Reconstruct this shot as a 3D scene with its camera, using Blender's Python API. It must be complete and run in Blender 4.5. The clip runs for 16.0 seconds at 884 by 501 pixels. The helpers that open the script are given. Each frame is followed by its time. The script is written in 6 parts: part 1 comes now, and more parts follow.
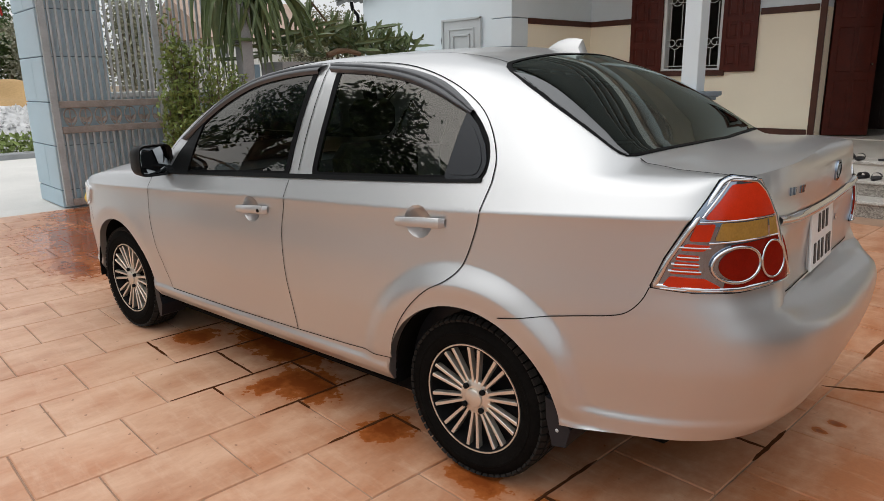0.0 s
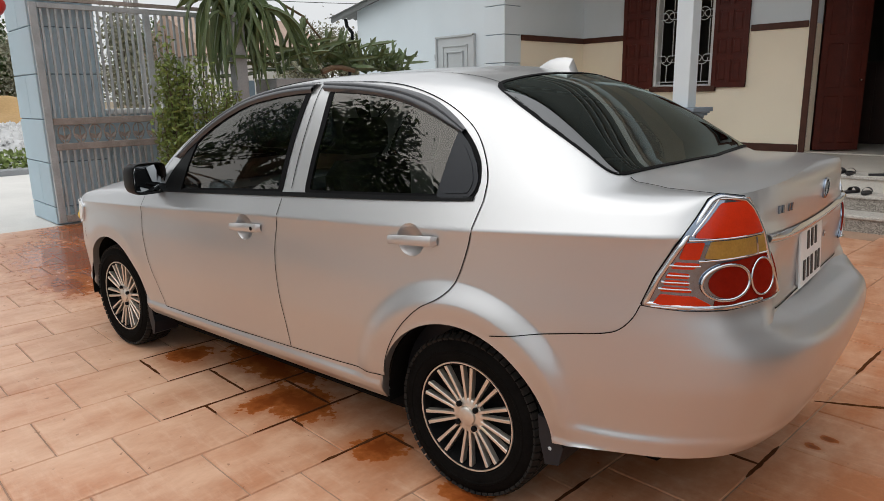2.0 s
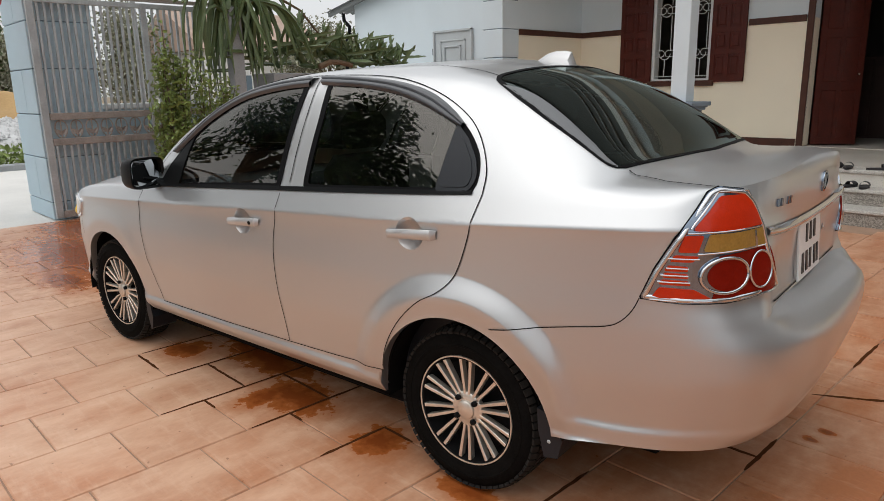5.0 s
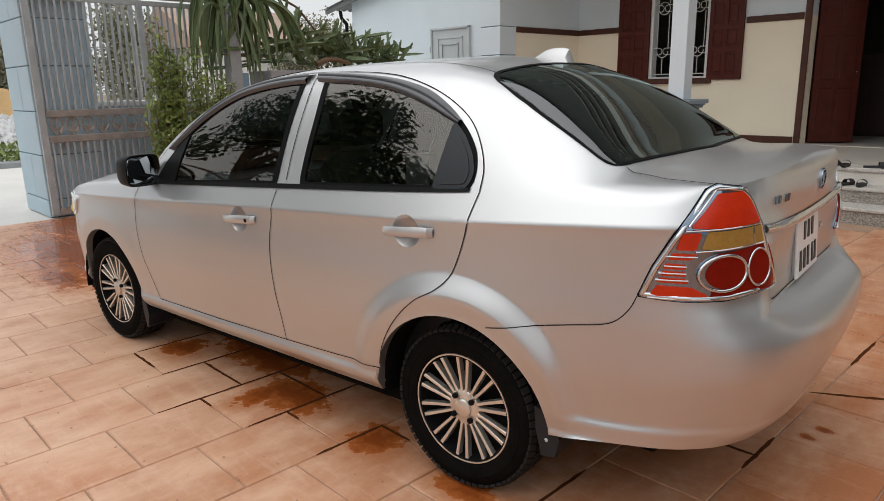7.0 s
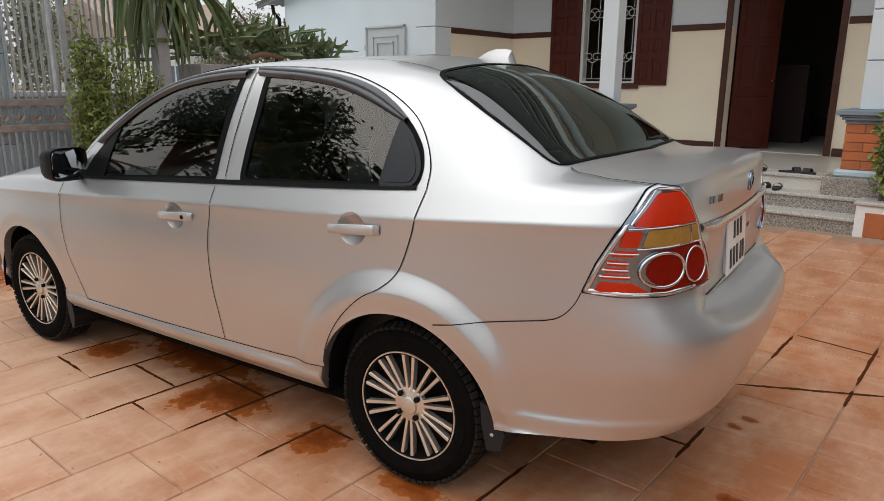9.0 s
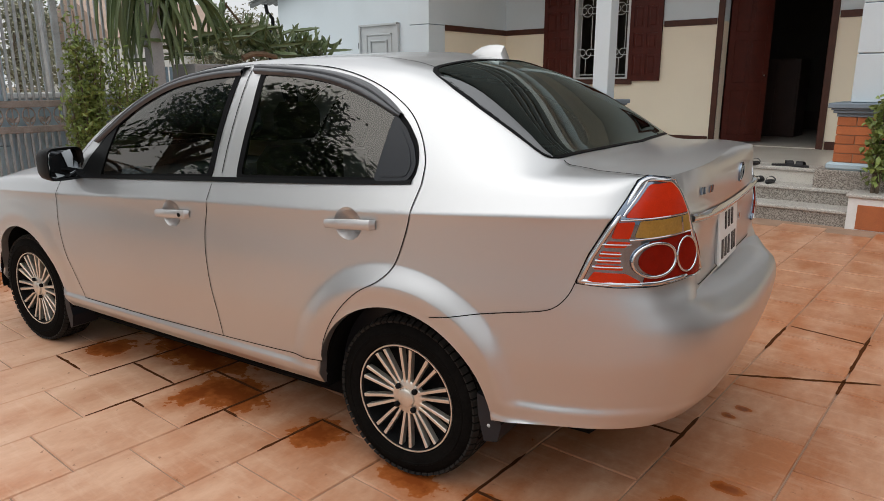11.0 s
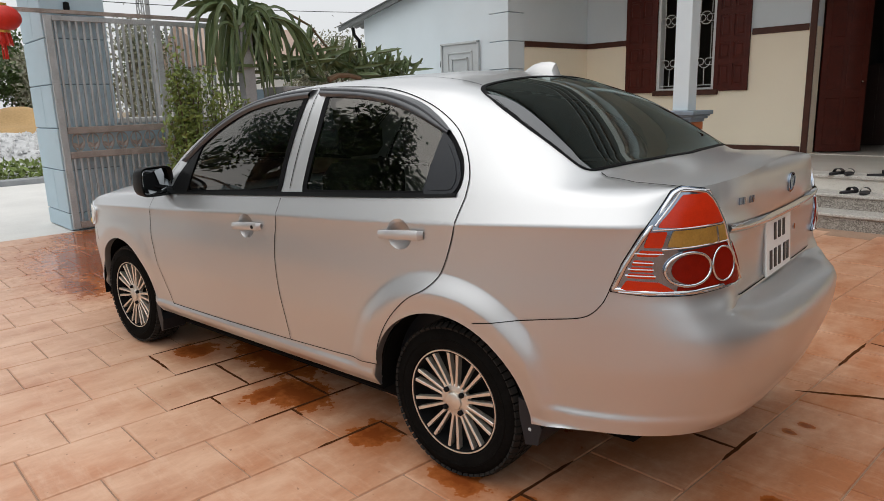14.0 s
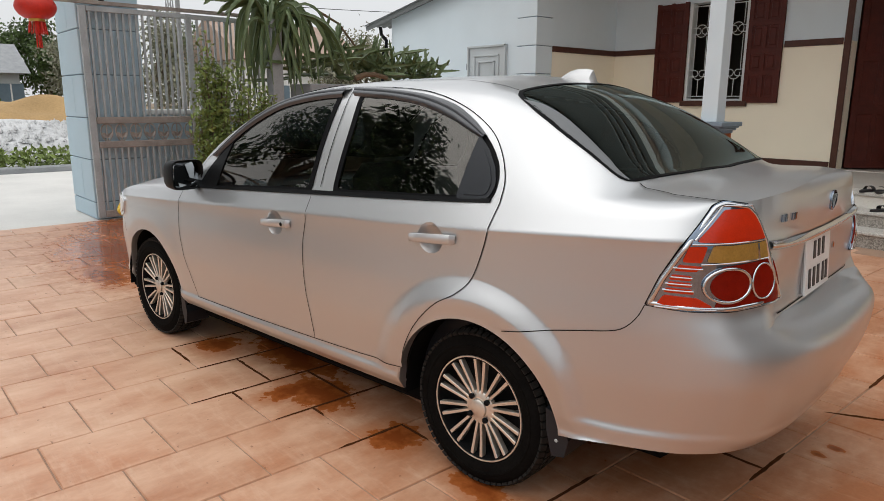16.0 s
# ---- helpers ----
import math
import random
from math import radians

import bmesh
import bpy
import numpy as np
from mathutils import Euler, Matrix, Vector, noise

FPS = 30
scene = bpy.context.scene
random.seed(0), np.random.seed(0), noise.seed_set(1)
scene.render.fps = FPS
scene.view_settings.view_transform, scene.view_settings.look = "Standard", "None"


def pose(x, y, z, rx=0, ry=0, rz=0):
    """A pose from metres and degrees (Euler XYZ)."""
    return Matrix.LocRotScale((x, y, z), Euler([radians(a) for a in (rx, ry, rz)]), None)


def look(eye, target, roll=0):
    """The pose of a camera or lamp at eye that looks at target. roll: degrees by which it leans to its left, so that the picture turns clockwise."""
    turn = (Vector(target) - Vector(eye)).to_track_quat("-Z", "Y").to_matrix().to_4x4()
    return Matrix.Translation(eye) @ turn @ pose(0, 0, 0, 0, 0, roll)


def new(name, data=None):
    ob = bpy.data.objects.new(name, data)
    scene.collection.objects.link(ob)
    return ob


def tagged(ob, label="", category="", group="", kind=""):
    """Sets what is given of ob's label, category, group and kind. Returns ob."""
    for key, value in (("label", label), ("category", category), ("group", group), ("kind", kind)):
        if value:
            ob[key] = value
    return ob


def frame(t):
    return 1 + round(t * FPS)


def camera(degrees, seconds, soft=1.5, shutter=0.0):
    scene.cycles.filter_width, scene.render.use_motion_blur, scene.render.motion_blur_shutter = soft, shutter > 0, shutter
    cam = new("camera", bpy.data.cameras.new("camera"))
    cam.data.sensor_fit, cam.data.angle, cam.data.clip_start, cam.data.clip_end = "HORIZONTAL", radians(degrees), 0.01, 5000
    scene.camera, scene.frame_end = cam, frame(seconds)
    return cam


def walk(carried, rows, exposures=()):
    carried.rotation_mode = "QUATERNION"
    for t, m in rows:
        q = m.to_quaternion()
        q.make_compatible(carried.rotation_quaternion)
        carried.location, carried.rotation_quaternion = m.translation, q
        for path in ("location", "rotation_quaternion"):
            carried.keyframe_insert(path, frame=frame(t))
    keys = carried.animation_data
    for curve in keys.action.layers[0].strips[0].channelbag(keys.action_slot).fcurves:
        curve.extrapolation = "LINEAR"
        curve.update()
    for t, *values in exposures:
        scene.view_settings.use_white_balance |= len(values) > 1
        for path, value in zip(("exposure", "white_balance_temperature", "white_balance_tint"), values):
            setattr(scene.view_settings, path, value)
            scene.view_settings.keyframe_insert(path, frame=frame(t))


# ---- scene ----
cam = camera(66.0, 16.0, soft=0.5)
YARD = pose(0, 0, 0, 0, 0, 6.7)    # the path is set down along the car, which stands 6.7 degrees off the yard's tiles
PATH = [
    (0, (1.326, -2.519, 1.385), (0.077, -1.036, 0.893), -1.0),
    (0.5, (1.331, -2.518, 1.389), (0.097, -1.022, 0.901), -1.2),
    (1, (1.336, -2.523, 1.392), (0.092, -1.032, 0.909), -1.7),
    (1.5, (1.338, -2.52, 1.392), (0.105, -1.015, 0.927), -0.8),
    (2, (1.337, -2.518, 1.399), (0.094, -1.018, 0.948), -1.1),
    (2.5, (1.341, -2.52, 1.396), (0.103, -1.015, 0.943), -1.4),
    (3, (1.337, -2.518, 1.402), (0.104, -1.007, 0.959), -1.1),
    (3.5, (1.338, -2.525, 1.401), (0.09, -1.028, 0.953), -1.1),
    (4, (1.335, -2.522, 1.401), (0.092, -1.022, 0.948), -1.1),
    (6.3, (1.333, -2.517, 1.383), (0.101, -1.015, 0.908), -1.2),
    (6.5, (1.332, -2.514, 1.389), (0.103, -1.009, 0.916), -1.2),
    (7, (1.329, -2.511, 1.391), (0.099, -1.006, 0.92), -1.1),
    (7.5, (1.332, -2.51, 1.387), (0.127, -0.988, 0.904), -0.9),
    (8, (1.332, -2.512, 1.388), (0.132, -0.984, 0.913), -0.7),
    (8.5, (1.317, -2.529, 1.384), (0.172, -0.956, 0.922), 0.9),
    (8.7, (1.306, -2.535, 1.386), (0.223, -0.92, 0.918), 0.9),
    (10.8, (1.273, -2.581, 1.377), (0.218, -0.956, 0.88), -0.9),
    (11, (1.313, -2.568, 1.377), (0.254, -0.94, 0.899), -0.2),
    (11.5, (1.410, -2.545, 1.383), (0.300, -0.961, 0.872), -0.33),
    (12, (1.476, -2.540, 1.382), (0.343, -0.973, 0.872), -1.23),
    (12.5, (1.501, -2.548, 1.380), (0.324, -1.005, 0.896), -1.23),
    (13, (1.502, -2.566, 1.383), (0.262, -1.063, 0.932), -1.17),
    (13.5, (1.500, -2.562, 1.381), (0.253, -1.064, 0.934), -1.50),
    (14, (1.500, -2.575, 1.383), (0.228, -1.093, 0.952), -1.70),
    (14.5, (1.498, -2.569, 1.388), (0.229, -1.078, 0.981), -1.79),
    (15, (1.485, -2.584, 1.394), (0.189, -1.113, 0.998), -1.45),
    (15.5, (1.463, -2.571, 1.386), (0.205, -1.074, 0.964), 0.48),
    (16, (1.444, -2.593, 1.390), (0.136, -1.141, 0.964), 0.26),
]
walk(cam, [(t, YARD @ look(eye, target, roll)) for t, eye, target, roll in PATH])

# ---- light: an overcast day ----
SUN_UP, SUN_ROUND = radians(60), radians(200)
world = bpy.data.worlds.new("sky")
scene.world = world
world.use_nodes = True
wn, wl = world.node_tree.nodes, world.node_tree.links
sky = wn.new("ShaderNodeTexSky")
sky.sky_type, sky.sun_disc, sky.sun_elevation, sky.sun_rotation = "NISHITA", False, SUN_UP, SUN_ROUND
sky.air_density, sky.dust_density, sky.ozone_density = 1.0, 2.0, 1.0
grey = wn.new("ShaderNodeHueSaturation")
grey.inputs["Saturation"].default_value = 0.25
wl.new(sky.outputs["Color"], grey.inputs["Color"])
cloud = wn.new("ShaderNodeMix")            # the cloud layer that covers the whole sky
cloud.data_type = "RGBA"
cloud.inputs["Factor"].default_value = 0.8
up = wn.new("ShaderNodeSeparateXYZ")
wl.new(wn.new("ShaderNodeTexCoord").outputs["Generated"], up.inputs["Vector"])
height = wn.new("ShaderNodeMapRange")      # an overcast sky is brightest overhead
height.inputs["From Min"].default_value, height.inputs["From Max"].default_value = 0.1, 1.0
height.inputs["To Min"].default_value, height.inputs["To Max"].default_value = 0.92, 1.45
wl.new(up.outputs["Z"], height.inputs["Value"])
layer = wn.new("ShaderNodeVectorMath")
layer.operation = "SCALE"
layer.inputs[0].default_value = (9.6, 9.8, 10.0)
wl.new(height.outputs["Result"], layer.inputs["Scale"])
wl.new(layer.outputs["Vector"], cloud.inputs["B"])
wl.new(grey.outputs["Color"], cloud.inputs["A"])
wl.new(cloud.outputs["Result"], wn["Background"].inputs["Color"])
wn["Background"].inputs["Strength"].default_value = 0.10
sun = new("sun", bpy.data.lights.new("sun", "SUN"))
sun.data.energy, sun.data.angle, sun.data.color = 0.85, radians(70), (1, .97, .93)
sun.matrix_world = look((math.sin(SUN_ROUND) * 20, math.cos(SUN_ROUND) * 20, 20 * math.tan(SUN_UP)), (0, 0, 0))
scene.view_settings.exposure = -0.05

# ---- materials ----
PITCH, V_PITCH, JOINT = .405, .4185, .0065      # the yard's tiles and their joints


def links(m):
    return m.node_tree.nodes, m.node_tree.links


def mat(name, colour, rough=.6, metal=0.0, vary=.12, scale=6.0, fine=60.0, bump=.15, depth=.004, coat=0.0, each=0.0, spec=.5):
    """A surface with a grain at two scales; each: how far single pieces differ."""
    m = bpy.data.materials.new(name)
    m.use_nodes = True
    n, l = links(m)
    b = n["Principled BSDF"]
    b.inputs["Roughness"].default_value, b.inputs["Metallic"].default_value = rough, metal
    b.inputs["Coat Weight"].default_value, b.inputs["Coat Roughness"].default_value = coat, .05
    b.inputs["Specular IOR Level"].default_value = spec
    geo = n.new("ShaderNodeNewGeometry")
    big, small = n.new("ShaderNodeTexNoise"), n.new("ShaderNodeTexNoise")
    big.inputs["Scale"].default_value, small.inputs["Scale"].default_value = scale, fine
    big.inputs["Detail"].default_value = small.inputs["Detail"].default_value = 4
    for t in (big, small):
        l.new(geo.outputs["Position"], t.inputs["Vector"])
    mix = n.new("ShaderNodeMath")
    mix.operation = "MULTIPLY_ADD"
    mix.inputs[1].default_value = .5
    l.new(small.outputs["Fac"], mix.inputs[0])
    half = n.new("ShaderNodeMath")
    half.operation = "MULTIPLY"
    half.inputs[1].default_value = .5
    l.new(big.outputs["Fac"], half.inputs[0])
    l.new(half.outputs[0], mix.inputs[2])
    rng = n.new("ShaderNodeMapRange")
    rng.inputs["From Min"].default_value, rng.inputs["From Max"].default_value = .3, .7
    rng.inputs["To Min"].default_value, rng.inputs["To Max"].default_value = 1 - vary, 1 + vary
    l.new(mix.outputs[0], rng.inputs["Value"])
    value = rng.outputs["Result"]
    if each:
        ob = n.new("ShaderNodeObjectInfo")
        r2 = n.new("ShaderNodeMapRange")
        r2.inputs["To Min"].default_value, r2.inputs["To Max"].default_value = 1 - each, 1 + each
        l.new(ob.outputs["Random"], r2.inputs["Value"])
        mul = n.new("ShaderNodeMath")
        mul.operation = "MULTIPLY"
        l.new(value, mul.inputs[0])
        l.new(r2.outputs["Result"], mul.inputs[1])
        value = mul.outputs[0]
    tint = n.new("ShaderNodeVectorMath")
    tint.operation = "SCALE"
    tint.inputs[0].default_value = colour[:3]
    l.new(value, tint.inputs["Scale"])
    l.new(tint.outputs["Vector"], b.inputs["Base Color"])
    if bump:
        bp = n.new("ShaderNodeBump")
        bp.inputs["Strength"].default_value, bp.inputs["Distance"].default_value = bump, depth
        l.new(small.outputs["Fac"], bp.inputs["Height"])
        l.new(bp.outputs["Normal"], b.inputs["Normal"])
    return m


def glass(name, colour, ior, film):
    """A thin tinted pane: dark to look through, with a clear mirror image on it."""
    m = bpy.data.materials.new(name)
    m.use_nodes = True
    n, l = links(m)
    n.remove(n["Principled BSDF"])
    seen, gloss, mix, fres = n.new("ShaderNodeBsdfTransparent"), n.new("ShaderNodeBsdfGlossy"), n.new("ShaderNodeMixShader"), n.new("ShaderNodeFresnel")
    seen.inputs["Color"].default_value, gloss.inputs["Color"].default_value, gloss.inputs["Roughness"].default_value = (*colour, 1), (*film, 1), .0
    fres.inputs["IOR"].default_value = ior
    l.new(fres.outputs["Fac"], mix.inputs["Fac"])
    l.new(seen.outputs["BSDF"], mix.inputs[1])
    l.new(gloss.outputs["BSDF"], mix.inputs[2])
    l.new(mix.outputs["Shader"], n["Material Output"].inputs["Surface"])
    return m


WET = (((-.39, -.80), (.12, .12)), ((-.98, -.80), (.22, .15)), ((-1.10, -.90), (.09, .14)), ((-1.96, -.90), (.13, .12)), ((.12, -.80), (.15, .07)), ((.47, -.75), (.14, .05)),
       ((.915, -.36), (.07, .065)), ((1.02, -.148), (.06, .035)), ((.88, .515), (.035, .025)), ((.85, .41), (.032, .025)), ((-4.9, -.55), (1.25, .50)), ((-6.2, -.1), (.75, .45)),
       ((-4.1, -.92), (.42, .16)), ((-1.3, .05), (1.4, .45)), ((-1.5, -.66), (.45, .12)))


def wetness(n, l):
    """How near water still stands: over 0 inside the ragged puddles beside and under the car and before the gate."""
    geo = n.new("ShaderNodeNewGeometry")
    ragged = n.new("ShaderNodeTexNoise")
    ragged.inputs["Scale"].default_value, ragged.inputs["Detail"].default_value, ragged.inputs["Roughness"].default_value = 12, 5, .62
    l.new(geo.outputs["Position"], ragged.inputs["Vector"])
    total = None
    for centre, size in WET:
        move = n.new("ShaderNodeMapping")
        move.vector_type = "TEXTURE"
        move.inputs["Location"].default_value, move.inputs["Scale"].default_value = (*centre, 0), (*size, 1)
        l.new(geo.outputs["Position"], move.inputs["Vector"])
        length = n.new("ShaderNodeVectorMath")
        length.operation = "LENGTH"
        l.new(move.outputs["Vector"], length.inputs[0])
        if total is None:
            total = length.outputs["Value"]
        else:
            both = n.new("ShaderNodeMath")
            both.operation = "MINIMUM"
            l.new(total, both.inputs[0])
            l.new(length.outputs["Value"], both.inputs[1])
            total = both.outputs[0]
    wave = n.new("ShaderNodeMath")
    wave.operation = "MULTIPLY_ADD"
    wave.inputs[1].default_value, wave.inputs[2].default_value = 2.2, -.1
    l.new(ragged.outputs["Fac"], wave.inputs[0])
    field = n.new("ShaderNodeMath")
    field.operation = "SUBTRACT"
    l.new(wave.outputs[0], field.inputs[0])
    l.new(total, field.inputs[1])
    return field.outputs[0]


def between(n, l, value, lowest, highest, to=1.0):
    r = n.new("ShaderNodeMapRange")
    r.inputs["From Min"].default_value, r.inputs["From Max"].default_value, r.inputs["To Max"].default_value = lowest, highest, to
    l.new(value, r.inputs["Value"])
    return r.outputs["Result"]


def blend(n, l, factor, base, colour):
    mix = n.new("ShaderNodeMix")
    mix.data_type = "RGBA"
    mix.inputs["B"].default_value = (*colour, 1)
    l.new(factor, mix.inputs["Factor"])
    l.new(base, mix.inputs["A"])
    return mix.outputs["Result"]


def terracotta():
    """Fired clay tiles, dull and dusty where dry, dark and glossy where water still stands."""
    m = mat("terracotta_tile", (.43, .160, .066), .5, vary=.12, scale=3.2, fine=55, bump=.12, depth=.002, each=.07)
    n, l = links(m)
    b = n["Principled BSDF"]
    b.inputs["Specular IOR Level"].default_value = .32
    base = b.inputs["Base Color"].links[0].from_socket
    geo = n.new("ShaderNodeNewGeometry")
    # dust: pale smears drawn out along one way, thickest on the side of the gate
    stretch = n.new("ShaderNodeMapping")
    stretch.inputs["Scale"].default_value = (2.4, 1.2, 1)
    stretch.inputs["Rotation"].default_value = (0, 0, .9)
    l.new(geo.outputs["Position"], stretch.inputs["Vector"])
    smear = n.new("ShaderNodeTexNoise")
    smear.inputs["Scale"].default_value, smear.inputs["Detail"].default_value, smear.inputs["Roughness"].default_value = 1.6, 7, .65
    l.new(stretch.outputs["Vector"], smear.inputs["Vector"])
    sep = n.new("ShaderNodeSeparateXYZ")
    l.new(geo.outputs["Position"], sep.inputs[0])
    drift = n.new("ShaderNodeMapRange")
    drift.inputs["From Min"].default_value, drift.inputs["From Max"].default_value = .9, -1.6
    drift.inputs["To Min"].default_value, drift.inputs["To Max"].default_value = 0, .22
    l.new(sep.outputs["X"], drift.inputs["Value"])
    add = n.new("ShaderNodeMath")
    l.new(smear.outputs["Fac"], add.inputs[0])
    l.new(drift.outputs["Result"], add.inputs[1])
    r1 = n.new("ShaderNodeMapRange")
    r1.inputs["From Min"].default_value, r1.inputs["From Max"].default_value = .40, .88
    r1.inputs["To Min"].default_value, r1.inputs["To Max"].default_value = .0, .9
    l.new(add.outputs[0], r1.inputs["Value"])
    dusty = blend(n, l, r1.outputs["Result"], base, (.76, .50, .345))
    # fine pale scuffs, drawn out across the tiles, and small dark specks
    scuff_way = n.new("ShaderNodeMapping")
    scuff_way.inputs["Scale"].default_value, scuff_way.inputs["Rotation"].default_value = (2.2, 11, 1), (0, 0, .9)
    l.new(geo.outputs["Position"], scuff_way.inputs["Vector"])
    scuff = n.new("ShaderNodeTexNoise")
    scuff.inputs["Scale"].default_value, scuff.inputs["Detail"].default_value, scuff.inputs["Roughness"].default_value = 1.3, 5, .7
    l.new(scuff_way.outputs["Vector"], scuff.inputs["Vector"])
    dusty = blend(n, l, between(n, l, scuff.outputs["Fac"], .52, .82, .34), dusty, (.86, .66, .50))
    speck = n.new("ShaderNodeTexNoise")
    speck.inputs["Scale"].default_value, speck.inputs["Detail"].default_value, speck.inputs["Roughness"].default_value = 26, 3, .5
    l.new(geo.outputs["Position"], speck.inputs["Vector"])
    dusty = blend(n, l, between(n, l, speck.outputs["Fac"], .69, .73, .75), dusty, (.30, .13, .065))
    # damp clay round the puddles, where the dust has been washed off
    field = wetness(n, l)
    dusty = blend(n, l, between(n, l, field, -.75, .05, .8), dusty, (.43, .155, .060))
    edge = between(n, l, field, .0, .14)
    soaked = blend(n, l, between(n, l, field, -.03, .14, .88), dusty, (.40, .112, .024))
    l.new(blend(n, l, between(n, l, field, .12, .65, .9), soaked, (.23, .052, .011)), b.inputs["Base Color"])
    gl = n.new("ShaderNodeMapRange")
    gl.inputs["To Min"].default_value, gl.inputs["To Max"].default_value = .36, .10
    l.new(edge, gl.inputs["Value"])
    l.new(gl.outputs["Result"], b.inputs["Roughness"])
    return m


def grout():
    """Cement joints, pale where dry and nearly black where soaked."""
    m = mat("grout", (.35, .225, .155), .85, vary=.25, scale=5, fine=120)
    n, l = links(m)
    b = n["Principled BSDF"]
    base = b.inputs["Base Color"].links[0].from_socket
    l.new(blend(n, l, between(n, l, wetness(n, l), -.35, -.15), base, (.06, .026, .014)), b.inputs["Base Color"])
    return m


def granite(name, base, dark, light):
    m = mat(name, base, .55, vary=.1, scale=8, fine=180, bump=.25, depth=.003)
    n, l = links(m)
    b = n["Principled BSDF"]
    v = n.new("ShaderNodeTexVoronoi")
    v.inputs["Scale"].default_value = 120
    geo = n.new("ShaderNodeNewGeometry")
    l.new(geo.outputs["Position"], v.inputs["Vector"])
    ramp = n.new("ShaderNodeValToRGB")
    ramp.color_ramp.elements[0].color, ramp.color_ramp.elements[1].color = (*dark, 1), (*light, 1)
    ramp.color_ramp.elements[0].position, ramp.color_ramp.elements[1].position = .2, .8
    sep = n.new("ShaderNodeSeparateColor")
    l.new(v.outputs["Color"], sep.inputs[0])
    l.new(sep.outputs[0], ramp.inputs["Fac"])
    l.new(ramp.outputs["Color"], b.inputs["Base Color"])
    return m


def leafy(name, colour, each=.35):
    m = mat(name, colour, .42, vary=.25, scale=9, fine=70, bump=.1)
    n, l = links(m)
    b = n["Principled BSDF"]
    base = b.inputs["Base Color"].links[0].from_socket
    geo = n.new("ShaderNodeNewGeometry")
    r = n.new("ShaderNodeMapRange")
    r.inputs["To Min"].default_value, r.inputs["To Max"].default_value = 1 - each, 1 + each
    l.new(geo.outputs["Random Per Island"], r.inputs["Value"])
    sc = n.new("ShaderNodeVectorMath")
    sc.operation = "SCALE"
    l.new(base, sc.inputs[0])
    l.new(r.outputs["Result"], sc.inputs["Scale"])
    l.new(sc.outputs["Vector"], b.inputs["Base Color"])
    return m


PAINT = mat("silver_paint", (.575, .58, .585), .37, .91, vary=.015, scale=2, fine=900, bump=.02, depth=.0005, coat=.5)
PAINT_MATT = mat("silver_plastic", (.54, .54, .54), .32, .6, vary=.02, scale=3, fine=500, bump=.02, depth=.0005, coat=.5)
BLACK_TRIM = mat("black_trim", (.0045, .005, .0055), .45, spec=.12, vary=.1, scale=20, bump=.05)
FRIT = mat("black_glass_border", (.004, .004, .0045), .5, spec=.06, vary=.1, bump=0)
SATIN_BLACK = mat("dark_grey_plastic", (.013, .0155, .020), .4, spec=.3, vary=.08, scale=12, bump=.04)
RUBBER = mat("tyre_rubber", (.006, .0055, .005), .9, spec=.05, vary=.45, scale=14, fine=90, bump=.3)
TREAD = mat("dusty_tread_rubber", (.016, .0145, .013), .8, spec=.2, vary=.6, scale=18, fine=80, bump=.4)
UNDER = mat("underbody", (.006, .006, .006), .95, spec=.05, vary=.2)
MIRROR = mat("mirror_glass", (.42, .45, .47), .02, 1.0, vary=.01, bump=0)
LAMP_BASE = mat("dull_chrome", (.27, .32, .39), .06, 1.0, vary=.1, scale=40, bump=0)
CHROME = mat("chrome", (.66, .67, .69), .05, 1.0, vary=.02, bump=0)
ALLOY = mat("machined_alloy", (.72, .67, .60), .30, .8, vary=.06, scale=30, fine=200, bump=.05)
ALLOY_DARK = mat("dark_alloy", (.006, .006, .0065), .6, .0, spec=.08, vary=.2, scale=30)
SMOKE = mat("smoked_visor", (.060, .063, .070), .28, spec=.35, vary=.05, bump=0, coat=.5)
TINT = glass("tinted_glass", (.36, .42, .40), 1.80, (1, .95, .88))
CLEAR = glass("clear_windscreen_glass", (.72, .80, .77), 1.5, (1, 1, 1))
TINT_REAR = glass("tinted_rear_glass", (.12, .15, .14), 1.55, (.85, 1, .97))
RED_LENS = mat("red_lens", (.50, .026, .004), .12, spec=.3, vary=.12, scale=40, fine=220, bump=.25, depth=.002, coat=.15)
RED_DEEP = mat("deep_red_lens", (.19, .007, .002), .22, spec=.15, vary=.2, scale=40, fine=220, bump=.3, depth=.002)
AMBER_LENS = mat("amber_lens", (.34, .19, .035), .12, vary=.2, scale=25, fine=160, bump=.3, depth=.003, coat=1)
PLATE_WHITE = mat("plate_white", (.78, .78, .76), .4, vary=.04, bump=0)
PLATE_BLACK = mat("plate_black", (.02, .02, .02), .5, bump=0)
INTERIOR = mat("grey_upholstery", (.035, .036, .035), .8, vary=.1)
YELLOW = mat("yellow_plastic", (.70, .46, .02), .4, vary=.1)
TILE = terracotta()
GROUT = grout()
CONCRETE = mat("concrete_road", (.66, .645, .615), .85, vary=.14, scale=1.2, fine=60)
BLUE_WALL = mat("pale_blue_render", (.63, .70, .74), .8, vary=.05, scale=1.5, fine=140, bump=.1)
BLUE_DARK = mat("blue_block", (.46, .585, .66), .75, vary=.07, scale=2, fine=120, bump=.1)
GROOVE = mat("blue_groove", (.16, .22, .27), .85, vary=.1)
SLATE_BLUE = mat("slate_blue_moulding", (.20, .25, .30), .7, vary=.08)
CREAM = mat("cream_render", (.88, .79, .63), .75, vary=.05, scale=1.5, fine=140, bump=.08)
